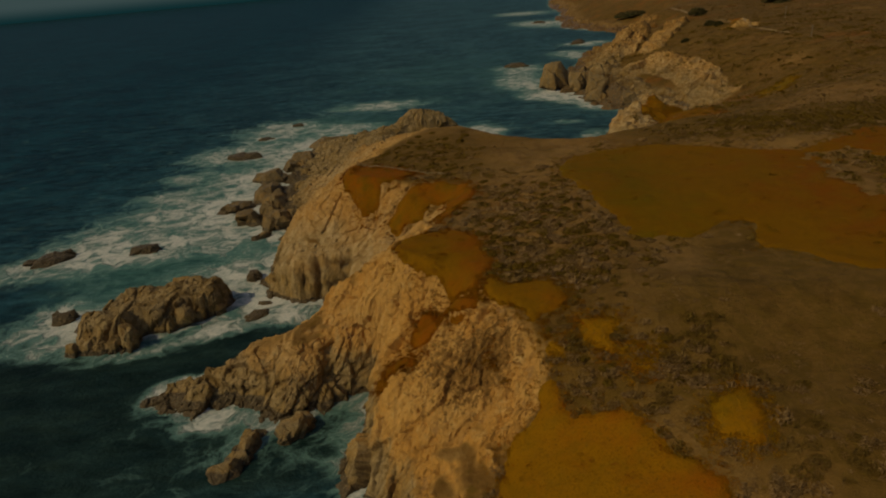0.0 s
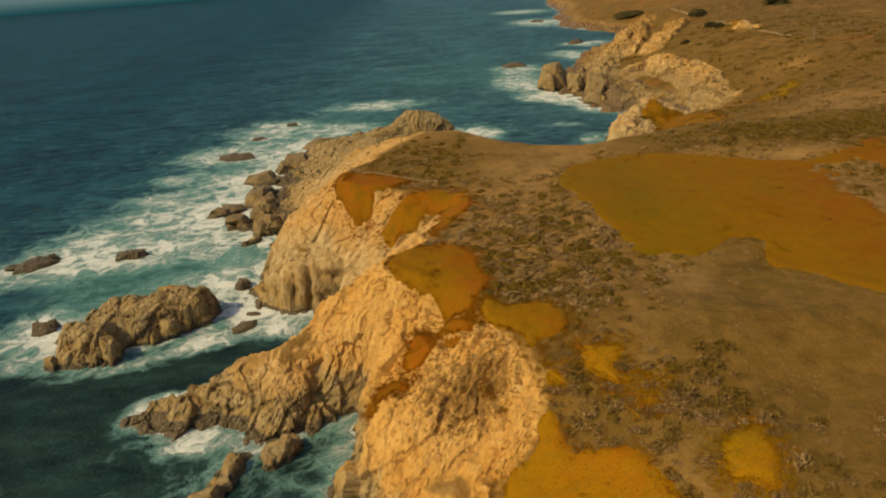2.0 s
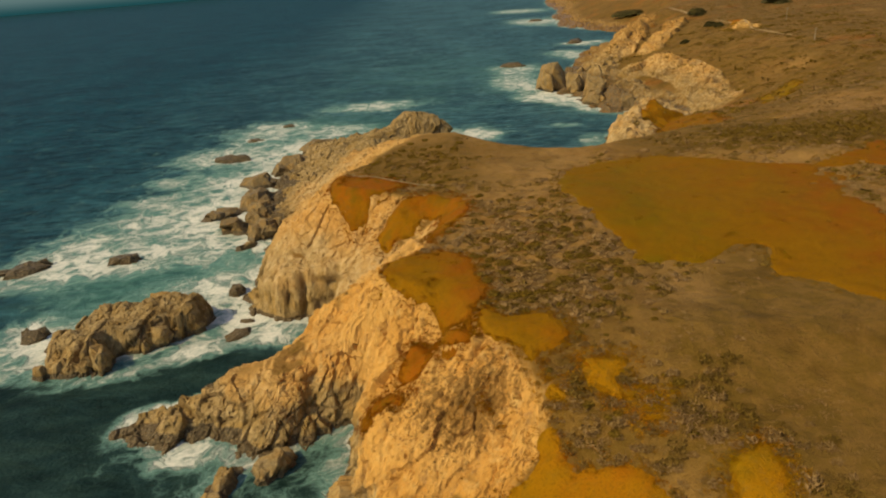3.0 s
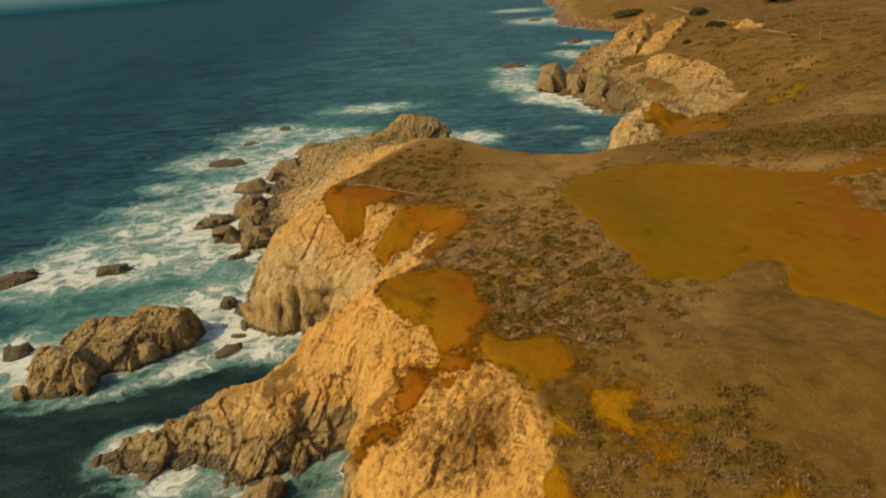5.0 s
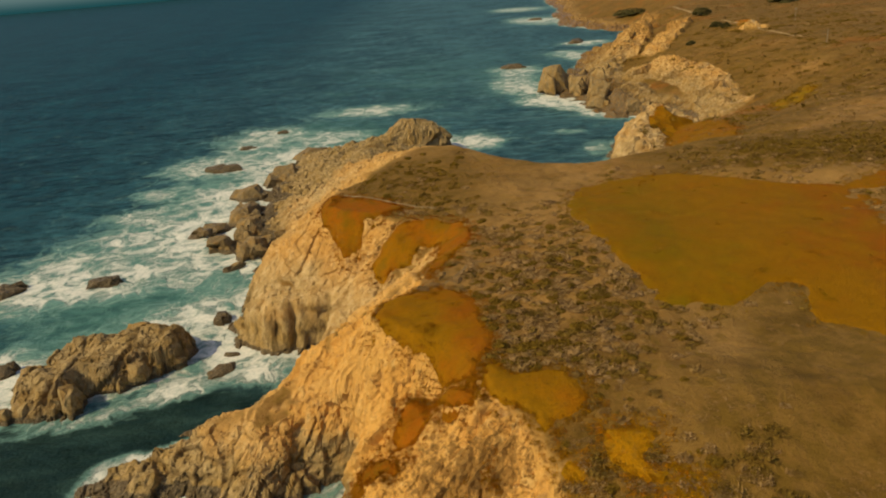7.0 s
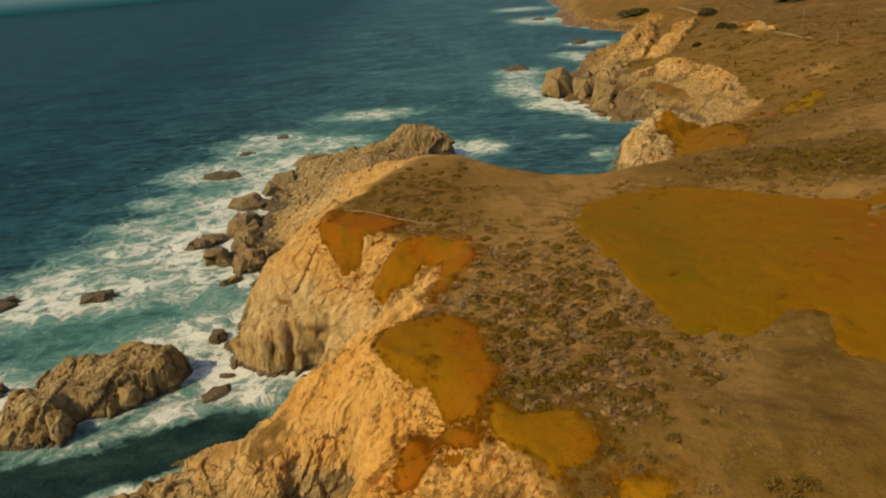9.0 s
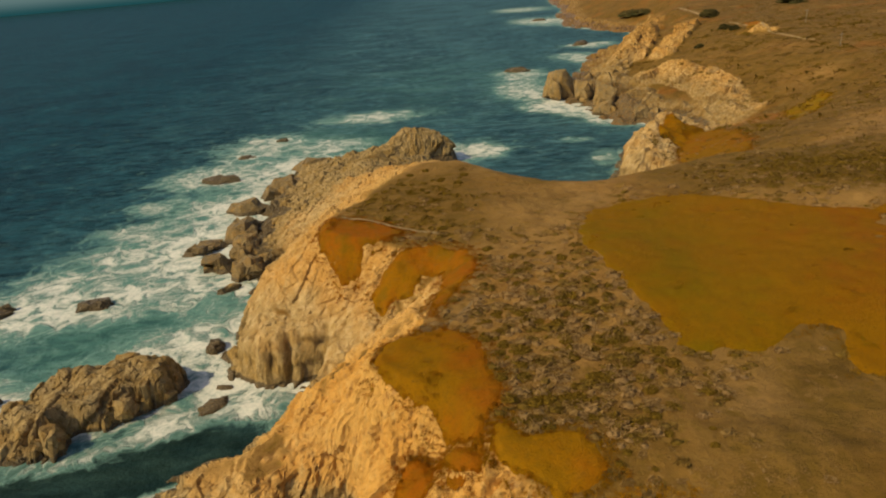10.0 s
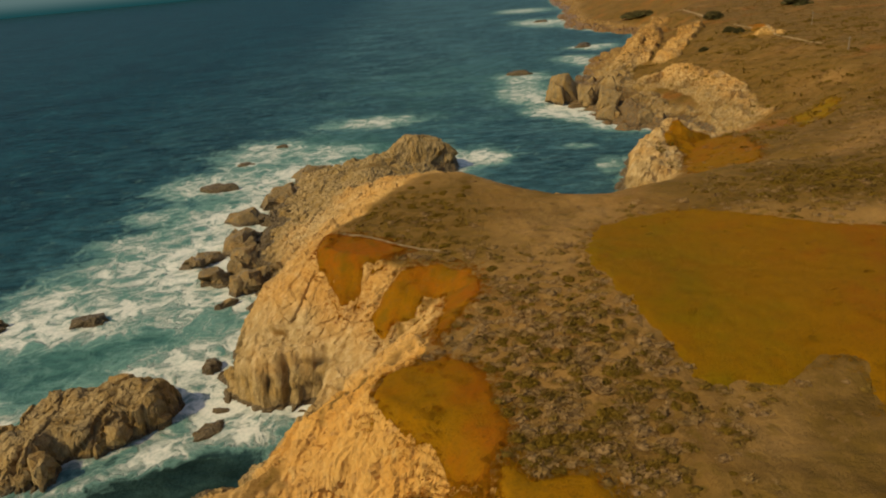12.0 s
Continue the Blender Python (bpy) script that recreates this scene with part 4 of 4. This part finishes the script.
def clump(base, seed, rough=0.55):
    """A ragged cushion of twigs, one metre across and about half as high, with its foot in the ground."""
    v, f = base
    k = 1 + rough * fbm(v * 1.7 + 9.1 * seed, 3) + 0.35 * perlin(v * 4.3 + seed)
    w = v * k[:, None] * (0.5, 0.5, 0.24)
    w[:, 2] = np.maximum(w[:, 2], -0.08)
    return w, f


def leaves(rs, count, rx, rz, size):
    """Loose leaf sprays on a dome."""
    d = rs.normal(size=(count, 3))
    d[:, 2] = np.abs(d[:, 2])
    d /= np.linalg.norm(d, axis=1)[:, None]
    at = d * (rx, rx, rz) * rs.uniform(0.8, 1.12, (count, 1))
    a = rs.normal(size=(count, 3)) * size
    b = rs.normal(size=(count, 3)) * size
    return np.stack([at - a, at + a, at + b], 1).reshape(-1, 3), np.arange(3 * count).reshape(-1, 3)


def scrub_material(name, dry, green, dark):
    m = Nodes(name)
    p = m.place()
    leaf = m.noise(p, 5.0, 4, 0.7)
    c = m.mix(m.step(m.attr("hue"), 0.3, 0.75), dry, green)
    c = m.mix(m.step(leaf, 0.5, 0.3, 0, 0.75), c, dark)
    return m.done(c, 0.9, m.bump(leaf, 0.8, 0.15), 0.1)


SCRUB = scrub_material("dry scrub", (0.265, 0.158, 0.062), (0.145, 0.086, 0.011), (0.17, 0.098, 0.032))
SHRUB = scrub_material("olive shrub", (0.16, 0.092, 0.009), (0.13, 0.078, 0.007), (0.08, 0.047, 0.005))
CYPRESS = scrub_material("dark evergreen", (0.085, 0.066, 0.02), (0.06, 0.052, 0.016), (0.03, 0.026, 0.01))


def open_ground(x, y):
    """Places on the plateau outside the ice plant."""
    d, inside = to_line(x, y, RIM)
    e, soil = to_line(x, y, SOIL)
    ok = (inside & (d > 0.5)) | (soil & (y > 42))
    for _, _, gaps, corners, _ in MATS:
        ok &= (mat_depth(x, y, corners) < (0.1 if gaps < 0.3 else 2.0)) | ((grey_gap(x, y) < 0) & (gaps == 0))
    return ok


def gentle(x, y):
    """Grassy slopes of the coves behind the headland."""
    h = ground_at(x, y)
    rise = np.hypot(ground_at(x + 3, y) - h, ground_at(x, y + 3) - h) / 3
    d, _ = to_line(x, y, SHORE)
    return (y > 178) & (x > 62) & (h > 9) & (rise < 0.62) & (d > 9)


def make_scrub():
    rs = np.random.RandomState(11)
    n = 15000
    x, y = rs.uniform(-28, 100, n), 42 + 140 * rs.uniform(0, 1, n) ** 1.2
    p = np.stack([x, y, 0 * x], 1)
    thick = fbm(p / 11 + 50, 4) + 0.75 * bell(x, y, 12, 100, 17, 26) + 0.35 * bell(x, y, 18, 62, 16, 14) - 0.9 * bell(x, y, 46, 76, 24, 15) - 0.7 * bell(x, y, 14, 150, 16, 18) - 0.6 * smooth(140, 180, y)
    ok = open_ground(x, y) & (thick > rs.uniform(-0.35, 0.75, n))
    x, y, thick = x[ok], y[ok], thick[ok]
    z = ground_at(x, y)
    tone = fbm(np.stack([x, y, 0 * x], 1) / 6 + 90, 3)
    sprays = [leaves(rs, 74, 0.54, 0.28, 0.055) for _ in range(14)]
    domes = [clump(BALL_ROUGH, 500 + k, 0.7) for k in range(14)]
    parts, hue = [], []
    for k in range(len(x)):
        w = rs.uniform(0.7, 2.0) * (1 + 0.35 * np.clip(thick[k], 0, 1)) * (1.0 + 0.3 * (rs.uniform() < 0.15))
        wide, high = w * rs.uniform(0.7, 1.0), w * rs.uniform(0.7, 1.1)
        green = 0.45 + 0.9 * tone[k] + rs.uniform(-0.35, 0.35)
        for (v, f), size in ((sprays[k % 14], 1.0), (sprays[(k + 5) % 14], 0.8)) if y[k] < 78 else ((sprays[k % 14], 1.0), (domes[(k * 3) % 14], 0.72)):
            parts.append((v * (w * size, wide * size, high * size) + (x[k], y[k], z[k] - 0.02), f))
            hue.append(green)
    # Fine dry tufts between the cushions on the near slope.
    x, y = rs.uniform(4, 60, 9000), rs.uniform(42, 92, 9000)
    ok = open_ground(x, y) & (fbm(np.stack([x, y, 0 * x], 1) / 5 + 33, 4) + 0.3 * bell(x, y, 18, 62, 16, 16) - 0.5 * bell(x, y, 46, 76, 20, 14) > rs.uniform(-0.2, 0.6, 9000))
    for px, py, pz in zip(x[ok], y[ok], ground_at(x[ok], y[ok])):
        v, f = sprays[int(px * 13) % 14]
        w = rs.uniform(0.3, 0.9)
        parts.append((v[:90] * (w, w, w * 0.9) + (px, py, pz), f[:30]))
        hue.append(rs.uniform(0.0, 0.75))
    thin = [leaves(rs, 26, 0.52, 0.30, 0.085) for _ in range(14)]
    far_x, far_y = rs.uniform(50, 290, 9000), 150 + 430 * rs.uniform(0, 1, 9000) ** 1.4
    ok = open_ground(far_x, far_y) | gentle(far_x, far_y)
    for px, py, pz in zip(far_x[ok], far_y[ok], ground_at(far_x[ok], far_y[ok])):
        v, f = thin[int(px * 7) % 14]
        w = rs.uniform(1.0, 3.4)
        parts.append((v * (w, w, w * 0.5) + (px, py, pz), f))
        hue.append(rs.uniform(0.1, 1.0) + 0.8 * bell(px, py, 90, 162, 34, 14))
    ob = new("dry_scrub", stuff_mesh("dry_scrub", parts, dict(hue=hue)))
    ob.data.materials.append(SCRUB)
    tagged(ob, "low grey-brown dry scrub cushions covering the plateau", "scrub", kind="stuff")
    # Dark green brush in the dip behind the large mat, in its grey patch and on the far slopes.
    parts, hue = [], []
    bx, by = rs.uniform(-28, 230, 60000), rs.uniform(75, 430, 60000)
    q = np.stack([bx, by, 0 * bx], 1)
    dense = 1.5 * bell(bx, by, 80, 154, 24, 12, -4) + 1.2 * bell(bx, by, 112, 166, 30, 14, 10) + 0.8 * (grey_gap(bx, by) < 0) + 0.24 * smooth(185, 240, by) + 1.1 * bell(bx, by, -8, 155, 15, 18) + 0.35 * bell(bx, by, 12, 100, 16, 26) - 0.5 * bell(bx, by, 105, 195, 22, 14) + 0.5 * bell(bx, by, 70, 190, 12, 14) + 0.7 * fbm(q / 13, 4) - 0.1
    ok = (dense > rs.uniform(0.12, 1.5, len(bx))) & (open_ground(bx, by) | gentle(bx, by) | (bell(bx, by, 84, 146, 10, 11) > 0.4))
    bx, by = bx[ok][:15000], by[ok][:15000]
    for px, py, pz in zip(bx, by, ground_at(bx, by)):
        v, f = thin[int(px * 7) % 14]
        w = rs.uniform(0.9, 2.3) * (1 + 0.8 * (py > 220))
        parts.append((v * (w, w * 0.9, w * 0.8) + (px, py, pz), f))
        hue.append(rs.uniform(0, 1))
    ob = new("green_brush", stuff_mesh("green_brush", parts, dict(hue=hue)))
    ob.data.materials.append(SHRUB)
    tagged(ob, "low dark green brush in the dips of the terrace", "brush", kind="stuff")
    # Tufts along the ragged edges of the ice plant.
    parts, hue, bright = [], [], []
    for tone, light, gaps, corners, _ in MATS:
        c = np.array(corners, float)
        n = int(min(3600, 80 + 26 * (np.ptp(c[:, 0]) + np.ptp(c[:, 1]))))
        x, y = rs.uniform(c[:, 0].min() - 3, c[:, 0].max() + 3, n * 3), rs.uniform(c[:, 1].min() - 3, c[:, 1].max() + 3, n * 3)
        d = mat_depth(x, y, corners)
        ok = (d > -1.9) & (d < 0.4 + 8 * gaps) & (rs.uniform(-1.9, 0.3, len(d)) < d) & (y < 300)
        x, y = x[ok][:n], y[ok][:n]
        z = ground_at(x, y)
        for k in range(len(x)):
            v, f = sprays[(k * 5) % 14]
            parts.append((v * (rs.uniform(0.3, 1.1), rs.uniform(0.3, 1.1), rs.uniform(0.3, 0.8)) + (x[k], y[k], z[k]), f))
            hue.append(tone + rs.uniform(-0.25, 0.25))
            bright.append(light * rs.uniform(0.85, 1.2))
        x, y = rs.uniform(c[:, 0].min(), c[:, 0].max(), n), rs.uniform(c[:, 1].min(), c[:, 1].max(), n)
        ok = (mat_depth(x, y, corners) > 0.5) & (fbm(np.stack([x, y, 0 * x], 1) / 7 + 8, 4) > rs.uniform(0.1, 0.9, n)) & (y < 300)
        if gaps == 0:
            ok &= grey_gap(x, y) > 0
        for px, py, pz in zip(x[ok], y[ok], ground_at(x[ok], y[ok])):
            v, f = sprays[int(px * 9) % 14]
            parts.append((v * (rs.uniform(0.5, 1.6), rs.uniform(0.5, 1.4), rs.uniform(0.5, 0.9)) + (px, py, pz + 0.2), f))
            hue.append(tone + rs.uniform(-0.3, 0.3))
            bright.append(light * rs.uniform(0.75, 1.0))
    # Low rusty growth that clings to the broken face of the bluff.
    x, y = rs.normal(2, 4.5, 3600), rs.normal(71, 3.2, 3600)
    clings = fbm(np.stack([x, y, 0 * x], 1) / 3.2 + 61, 4) + 0.3 * bell(x, y, 1.5, 71, 5, 3.5) > rs.uniform(0.2, 0.8, len(x))
    clings &= ~to_line(x, y, SOIL)[1] & (x < 14)
    for px, py, pz in zip(x[clings], y[clings], ground_at(x[clings], y[clings])):
        v, f = sprays[int(px * 11) % 14]
        w = rs.uniform(0.2, 0.7)
        parts.append((v * (w, w, w) + (px, py, pz), f))
        hue.append(rs.uniform(0.5, 1.1))
        bright.append(rs.uniform(0.65, 1.1))
    ob = new("ice_plant_tufts", stuff_mesh("ice_plant_tufts", parts, dict(hue=hue, bright=bright)))
    ob.data.materials.append(ICE_PLANT)
    tagged(ob, "scattered ochre ice plant tufts round the larger carpets", "ice plant", kind="stuff")


def shrub_mesh(seed):
    rs = np.random.RandomState(seed)
    v, f = clump(BALL_FINE, 40 + seed, 0.7)
    parts = [(v * 0.85, f)]
    for k in range(3):
        v, f = clump(BALL_ROUGH, 90 + 7 * seed + k)
        parts.append((v * rs.uniform(0.4, 0.7) + (*rs.uniform(-0.35, 0.35, 2), rs.uniform(0, 0.15)), f))
    parts.append(leaves(rs, 240, 0.55, 0.30, 0.055))
    me = stuff_mesh("shrub", parts, dict(hue=[rs.uniform(0, 1) for _ in parts]))
    me.materials.append(SHRUB)
    return me


def make_shrubs():
    rs = np.random.RandomState(5)
    meshes = [shrub_mesh(k) for k in range(7)]
    x, y = rs.uniform(-24, 75, 6000), rs.uniform(50, 185, 6000)
    dense = 0.9 * bell(x, y, 12, 100, 15, 24) + 0.35 * bell(x, y, -8, 160, 14, 22) + 0.12 * bell(x, y, 30, 66, 18, 12) + 0.15 * bell(x, y, 62, 160, 18, 12) - 0.5 * bell(x, y, 16, 150, 18, 18) - 0.4 * bell(x, y, 44, 76, 20, 16)
    ok = open_ground(x, y) & (dense > rs.uniform(0, 1.6, 6000))
    x, y = x[ok][:280], y[ok][:280]
    z = ground_at(x, y)
    for k in range(len(x)):
        ob = new("shrub", meshes[k % 7])
        w = rs.uniform(0.7, 2.0)
        ob.matrix_world = Matrix.LocRotScale((x[k], y[k], z[k]), Euler((0, 0, rs.uniform(0, 6.28))), (w, w * rs.uniform(0.7, 1.0), w * rs.uniform(0.6, 0.95)))
        tagged(ob, "rounded dark olive shrub among dry scrub on the bluff", "shrub", "shrubs on the plateau")


make_scrub()
make_shrubs()


# ---------------------------------------------------------------- paths, poles and trees
def dirt_material(name, tone):
    m = Nodes(name)
    p = m.place()
    c = m.mix(m.step(m.noise(p, 1.3, 5, 0.65), 0.35, 0.65), (0.27 * tone, 0.175 * tone, 0.08 * tone), (0.38 * tone, 0.26 * tone, 0.13 * tone))
    return m.done(c, 0.95, m.bump(m.noise(p, 6, 3), 0.5, 0.05), 0.1)


def wood_material(name, a, b):
    m = Nodes(name)
    c = m.mix(m.noise(m.scaled(m.place(), (6, 6, 0.8)), 1.0, 4), a, b)
    return m.done(c, 0.85, None, 0.2)


DIRT, TRODDEN = dirt_material("pale dirt", 1.0), dirt_material("trodden soil", 0.6)
POLE_WOOD = wood_material("weathered pole wood", (0.20, 0.15, 0.10), (0.34, 0.27, 0.19))
BARK = wood_material("bark", (0.06, 0.045, 0.03), (0.12, 0.09, 0.06))


def path_strip(name, corners, width, label, lift=0.07, step=0.6):
    pts = []
    for (ax, ay), (bx, by) in zip(corners, corners[1:]):
        n = max(2, int(math.hypot(bx - ax, by - ay) / step))
        pts += [(ax + (bx - ax) * k / n, ay + (by - ay) * k / n) for k in range(n)]
    c = np.array(pts + [corners[-1]])
    for _ in range(6):
        c[1:-1] = (c[:-2] + 2 * c[1:-1] + c[2:]) / 4
    p = np.stack([c[:, 0], c[:, 1], 0 * c[:, 0]], 1)
    t = np.gradient(c, axis=0)
    t /= np.linalg.norm(t, axis=1)[:, None]
    side = np.stack([-t[:, 1], t[:, 0]], 1)
    c = c + side * (0.5 * width * fbm(p / 3, 2))[:, None]
    rows = []
    for k in np.linspace(-0.5, 0.5, 5):
        q = c + side * (k * width * (1 + 0.5 * fbm(p / 1.7 + 8, 2)))[:, None]
        rows.append(np.stack([q[:, 0], q[:, 1], ground_at(q[:, 0], q[:, 1]) + lift - 0.25 * lift * abs(k) * 8], 1))
    ob = new(name, grid_mesh(name, np.array(rows), np.ones((5, len(c)), bool)))
    ob.data.materials.append(TRODDEN if name == "footpath" else DIRT)
    tagged(ob, label, "path", kind="structure")


path_strip("footpath", [(-23.1, 153), (-18, 150), (-14.2, 146.8), (-10.7, 143.9), (-6.8, 142), (-3.5, 140.3)], 0.6, "narrow pale dirt footpath through the scrub", 0.30)
path_strip("footpath", [(-2.3, 105.5), (-0.9, 107.6), (0.6, 110.1), (2.1, 112.2)], 0.6, "narrow pale dirt footpath through the scrub")
path_strip("dirt_road", [(191, 690), (187, 619), (178, 556), (176, 513)], 2.6, "pale dirt road across the coastal terrace", 0.25, 3.0)
path_strip("dirt_road", [(171, 449), (170.5, 425), (167.5, 394), (169.5, 376), (170, 347)], 1.5, "pale dirt road across the coastal terrace", 0.25, 3.0)


def part(name, bm, material, parent, label=""):
    me = bpy.data.meshes.new(name)
    bm.to_mesh(me)
    bm.free()
    me.materials.append(material)
    ob = new(name, me)
    ob.parent = parent
    return tagged(ob, label)


def utility_pole(x, y, tall):
    base = new("utility_pole")
    base.location = (x, y, ground_at(x, y)[0] - 0.3)
    tagged(base, "weathered wooden utility pole standing in dry scrub", "utility pole", "utility poles")
    bm = bmesh.new()
    bmesh.ops.create_cone(bm, cap_ends=True, segments=12, radius1=0.19, radius2=0.13, depth=tall + 0.3, matrix=Matrix.Translation((0, 0, (tall + 0.3) / 2)))
    part("pole", bm, POLE_WOOD, base)
    bm = bmesh.new()
    bmesh.ops.create_cube(bm, size=1, matrix=Matrix.Translation((0, 0.15, tall - 0.5)) @ Matrix.Diagonal((1.9, 0.12, 0.14, 1)))
    bmesh.ops.bevel(bm, geom=bm.edges[:], offset=0.02, segments=1)
    part("crossarm", bm, POLE_WOOD, base)
    for dx in (-0.8, -0.35, 0.35, 0.8):
        bm = bmesh.new()
        bmesh.ops.create_cone(bm, cap_ends=True, segments=8, radius1=0.06, radius2=0.035, depth=0.2, matrix=Matrix.Translation((dx, 0.15, tall - 0.33)))
        part("insulator", bm, POLE_WOOD, base)


utility_pole(195, 407, 7.0)
utility_pole(168.5, 323, 5.6)


def coastal_tree(x, y, wide, tall, seed, label):
    """A wind-shaped evergreen: a short trunk with limbs under a broad uneven crown."""
    rs = np.random.RandomState(seed)
    base = new("cypress_tree")
    base.location = (x, y, ground_at(x, y)[0] - 0.2)
    tagged(base, label, "tree", "cypress trees")
    bm = bmesh.new()
    bmesh.ops.create_cone(bm, cap_ends=True, segments=10, radius1=0.45, radius2=0.25, depth=tall * 0.6, matrix=Matrix.Translation((0, 0, tall * 0.3)))
    part("trunk", bm, BARK, base)
    clumps, hues = [], []
    for k in range(34):
        a, r = rs.uniform(0, 6.28), rs.uniform(0, 1) ** 0.6
        px, py = 0.42 * wide * r * math.cos(a), 0.36 * wide * r * math.sin(a)
        pz = tall * (0.02 + 0.62 * (1 - r * r) * rs.uniform(0.35, 1.1))
        if k < 6:
            bm = bmesh.new()
            way = Vector((px, py, pz - tall * 0.25))
            turn = way.to_track_quat("Z", "Y").to_matrix().to_4x4()
            bmesh.ops.create_cone(bm, cap_ends=True, segments=7, radius1=0.16, radius2=0.05, depth=way.length, matrix=Matrix.Translation((0, 0, tall * 0.25)) @ turn @ Matrix.Translation((0, 0, way.length / 2)))
            part("limb", bm, BARK, base)
        v, f = clump(BALL_FINE, 300 + seed * 40 + k, 0.8)
        w = wide * rs.uniform(0.2, 0.36)
        clumps.append((v * (w, w, w * 0.75) + (px, py, pz), f))
        v, f = leaves(rs, 90, w * 0.52, w * 0.42, 0.28)
        clumps.append((v + (px, py, pz), f))
        hues += [rs.uniform(0, 1)] * 2
    me = stuff_mesh("crown", clumps, dict(hue=hues))
    me.materials.append(CYPRESS)
    crown = new("crown", me)
    crown.parent = base


for n, (x, y, wide, tall, label) in enumerate([
        (174, 492, 13, 8, "broad dark green cypress beside the dirt road"), (160, 428, 7, 3.5, "low dark cypress bush on the terrace slope"), (162, 419, 6, 3, "low dark cypress bush on the terrace slope"),
        (240, 518, 20, 9, "large dark cypress thicket on the terrace"), (181, 720, 22, 8, "distant dark cypress grove above the coast"), (188, 706, 20, 7, "distant dark cypress grove above the coast"),
        (136, 400, 5, 2.5, "low dark cypress bush on the terrace slope")]):
    coastal_tree(x, y, wide, tall, n + 1, label)


# ---------------------------------------------------------------- fog bank on the horizon
def make_fog_bank():
    m = Nodes("glowing fog backdrop")
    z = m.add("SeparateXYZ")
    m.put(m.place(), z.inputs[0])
    # Self-lit sheet: haze is painted from far-sea teal at the foot to grey.
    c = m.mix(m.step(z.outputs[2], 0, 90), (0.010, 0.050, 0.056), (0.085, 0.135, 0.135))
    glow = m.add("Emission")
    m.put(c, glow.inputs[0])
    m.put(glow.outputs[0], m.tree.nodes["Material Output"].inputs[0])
    a = np.radians(np.arange(60, 215, 2.5))
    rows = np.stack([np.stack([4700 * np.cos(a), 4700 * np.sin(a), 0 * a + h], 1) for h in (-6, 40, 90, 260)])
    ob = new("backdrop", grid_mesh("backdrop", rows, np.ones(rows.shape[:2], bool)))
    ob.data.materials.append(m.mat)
    tagged(ob, "glowing backdrop painted as grey fog on the ocean horizon", "fog bank", kind="structure")


make_fog_bank()
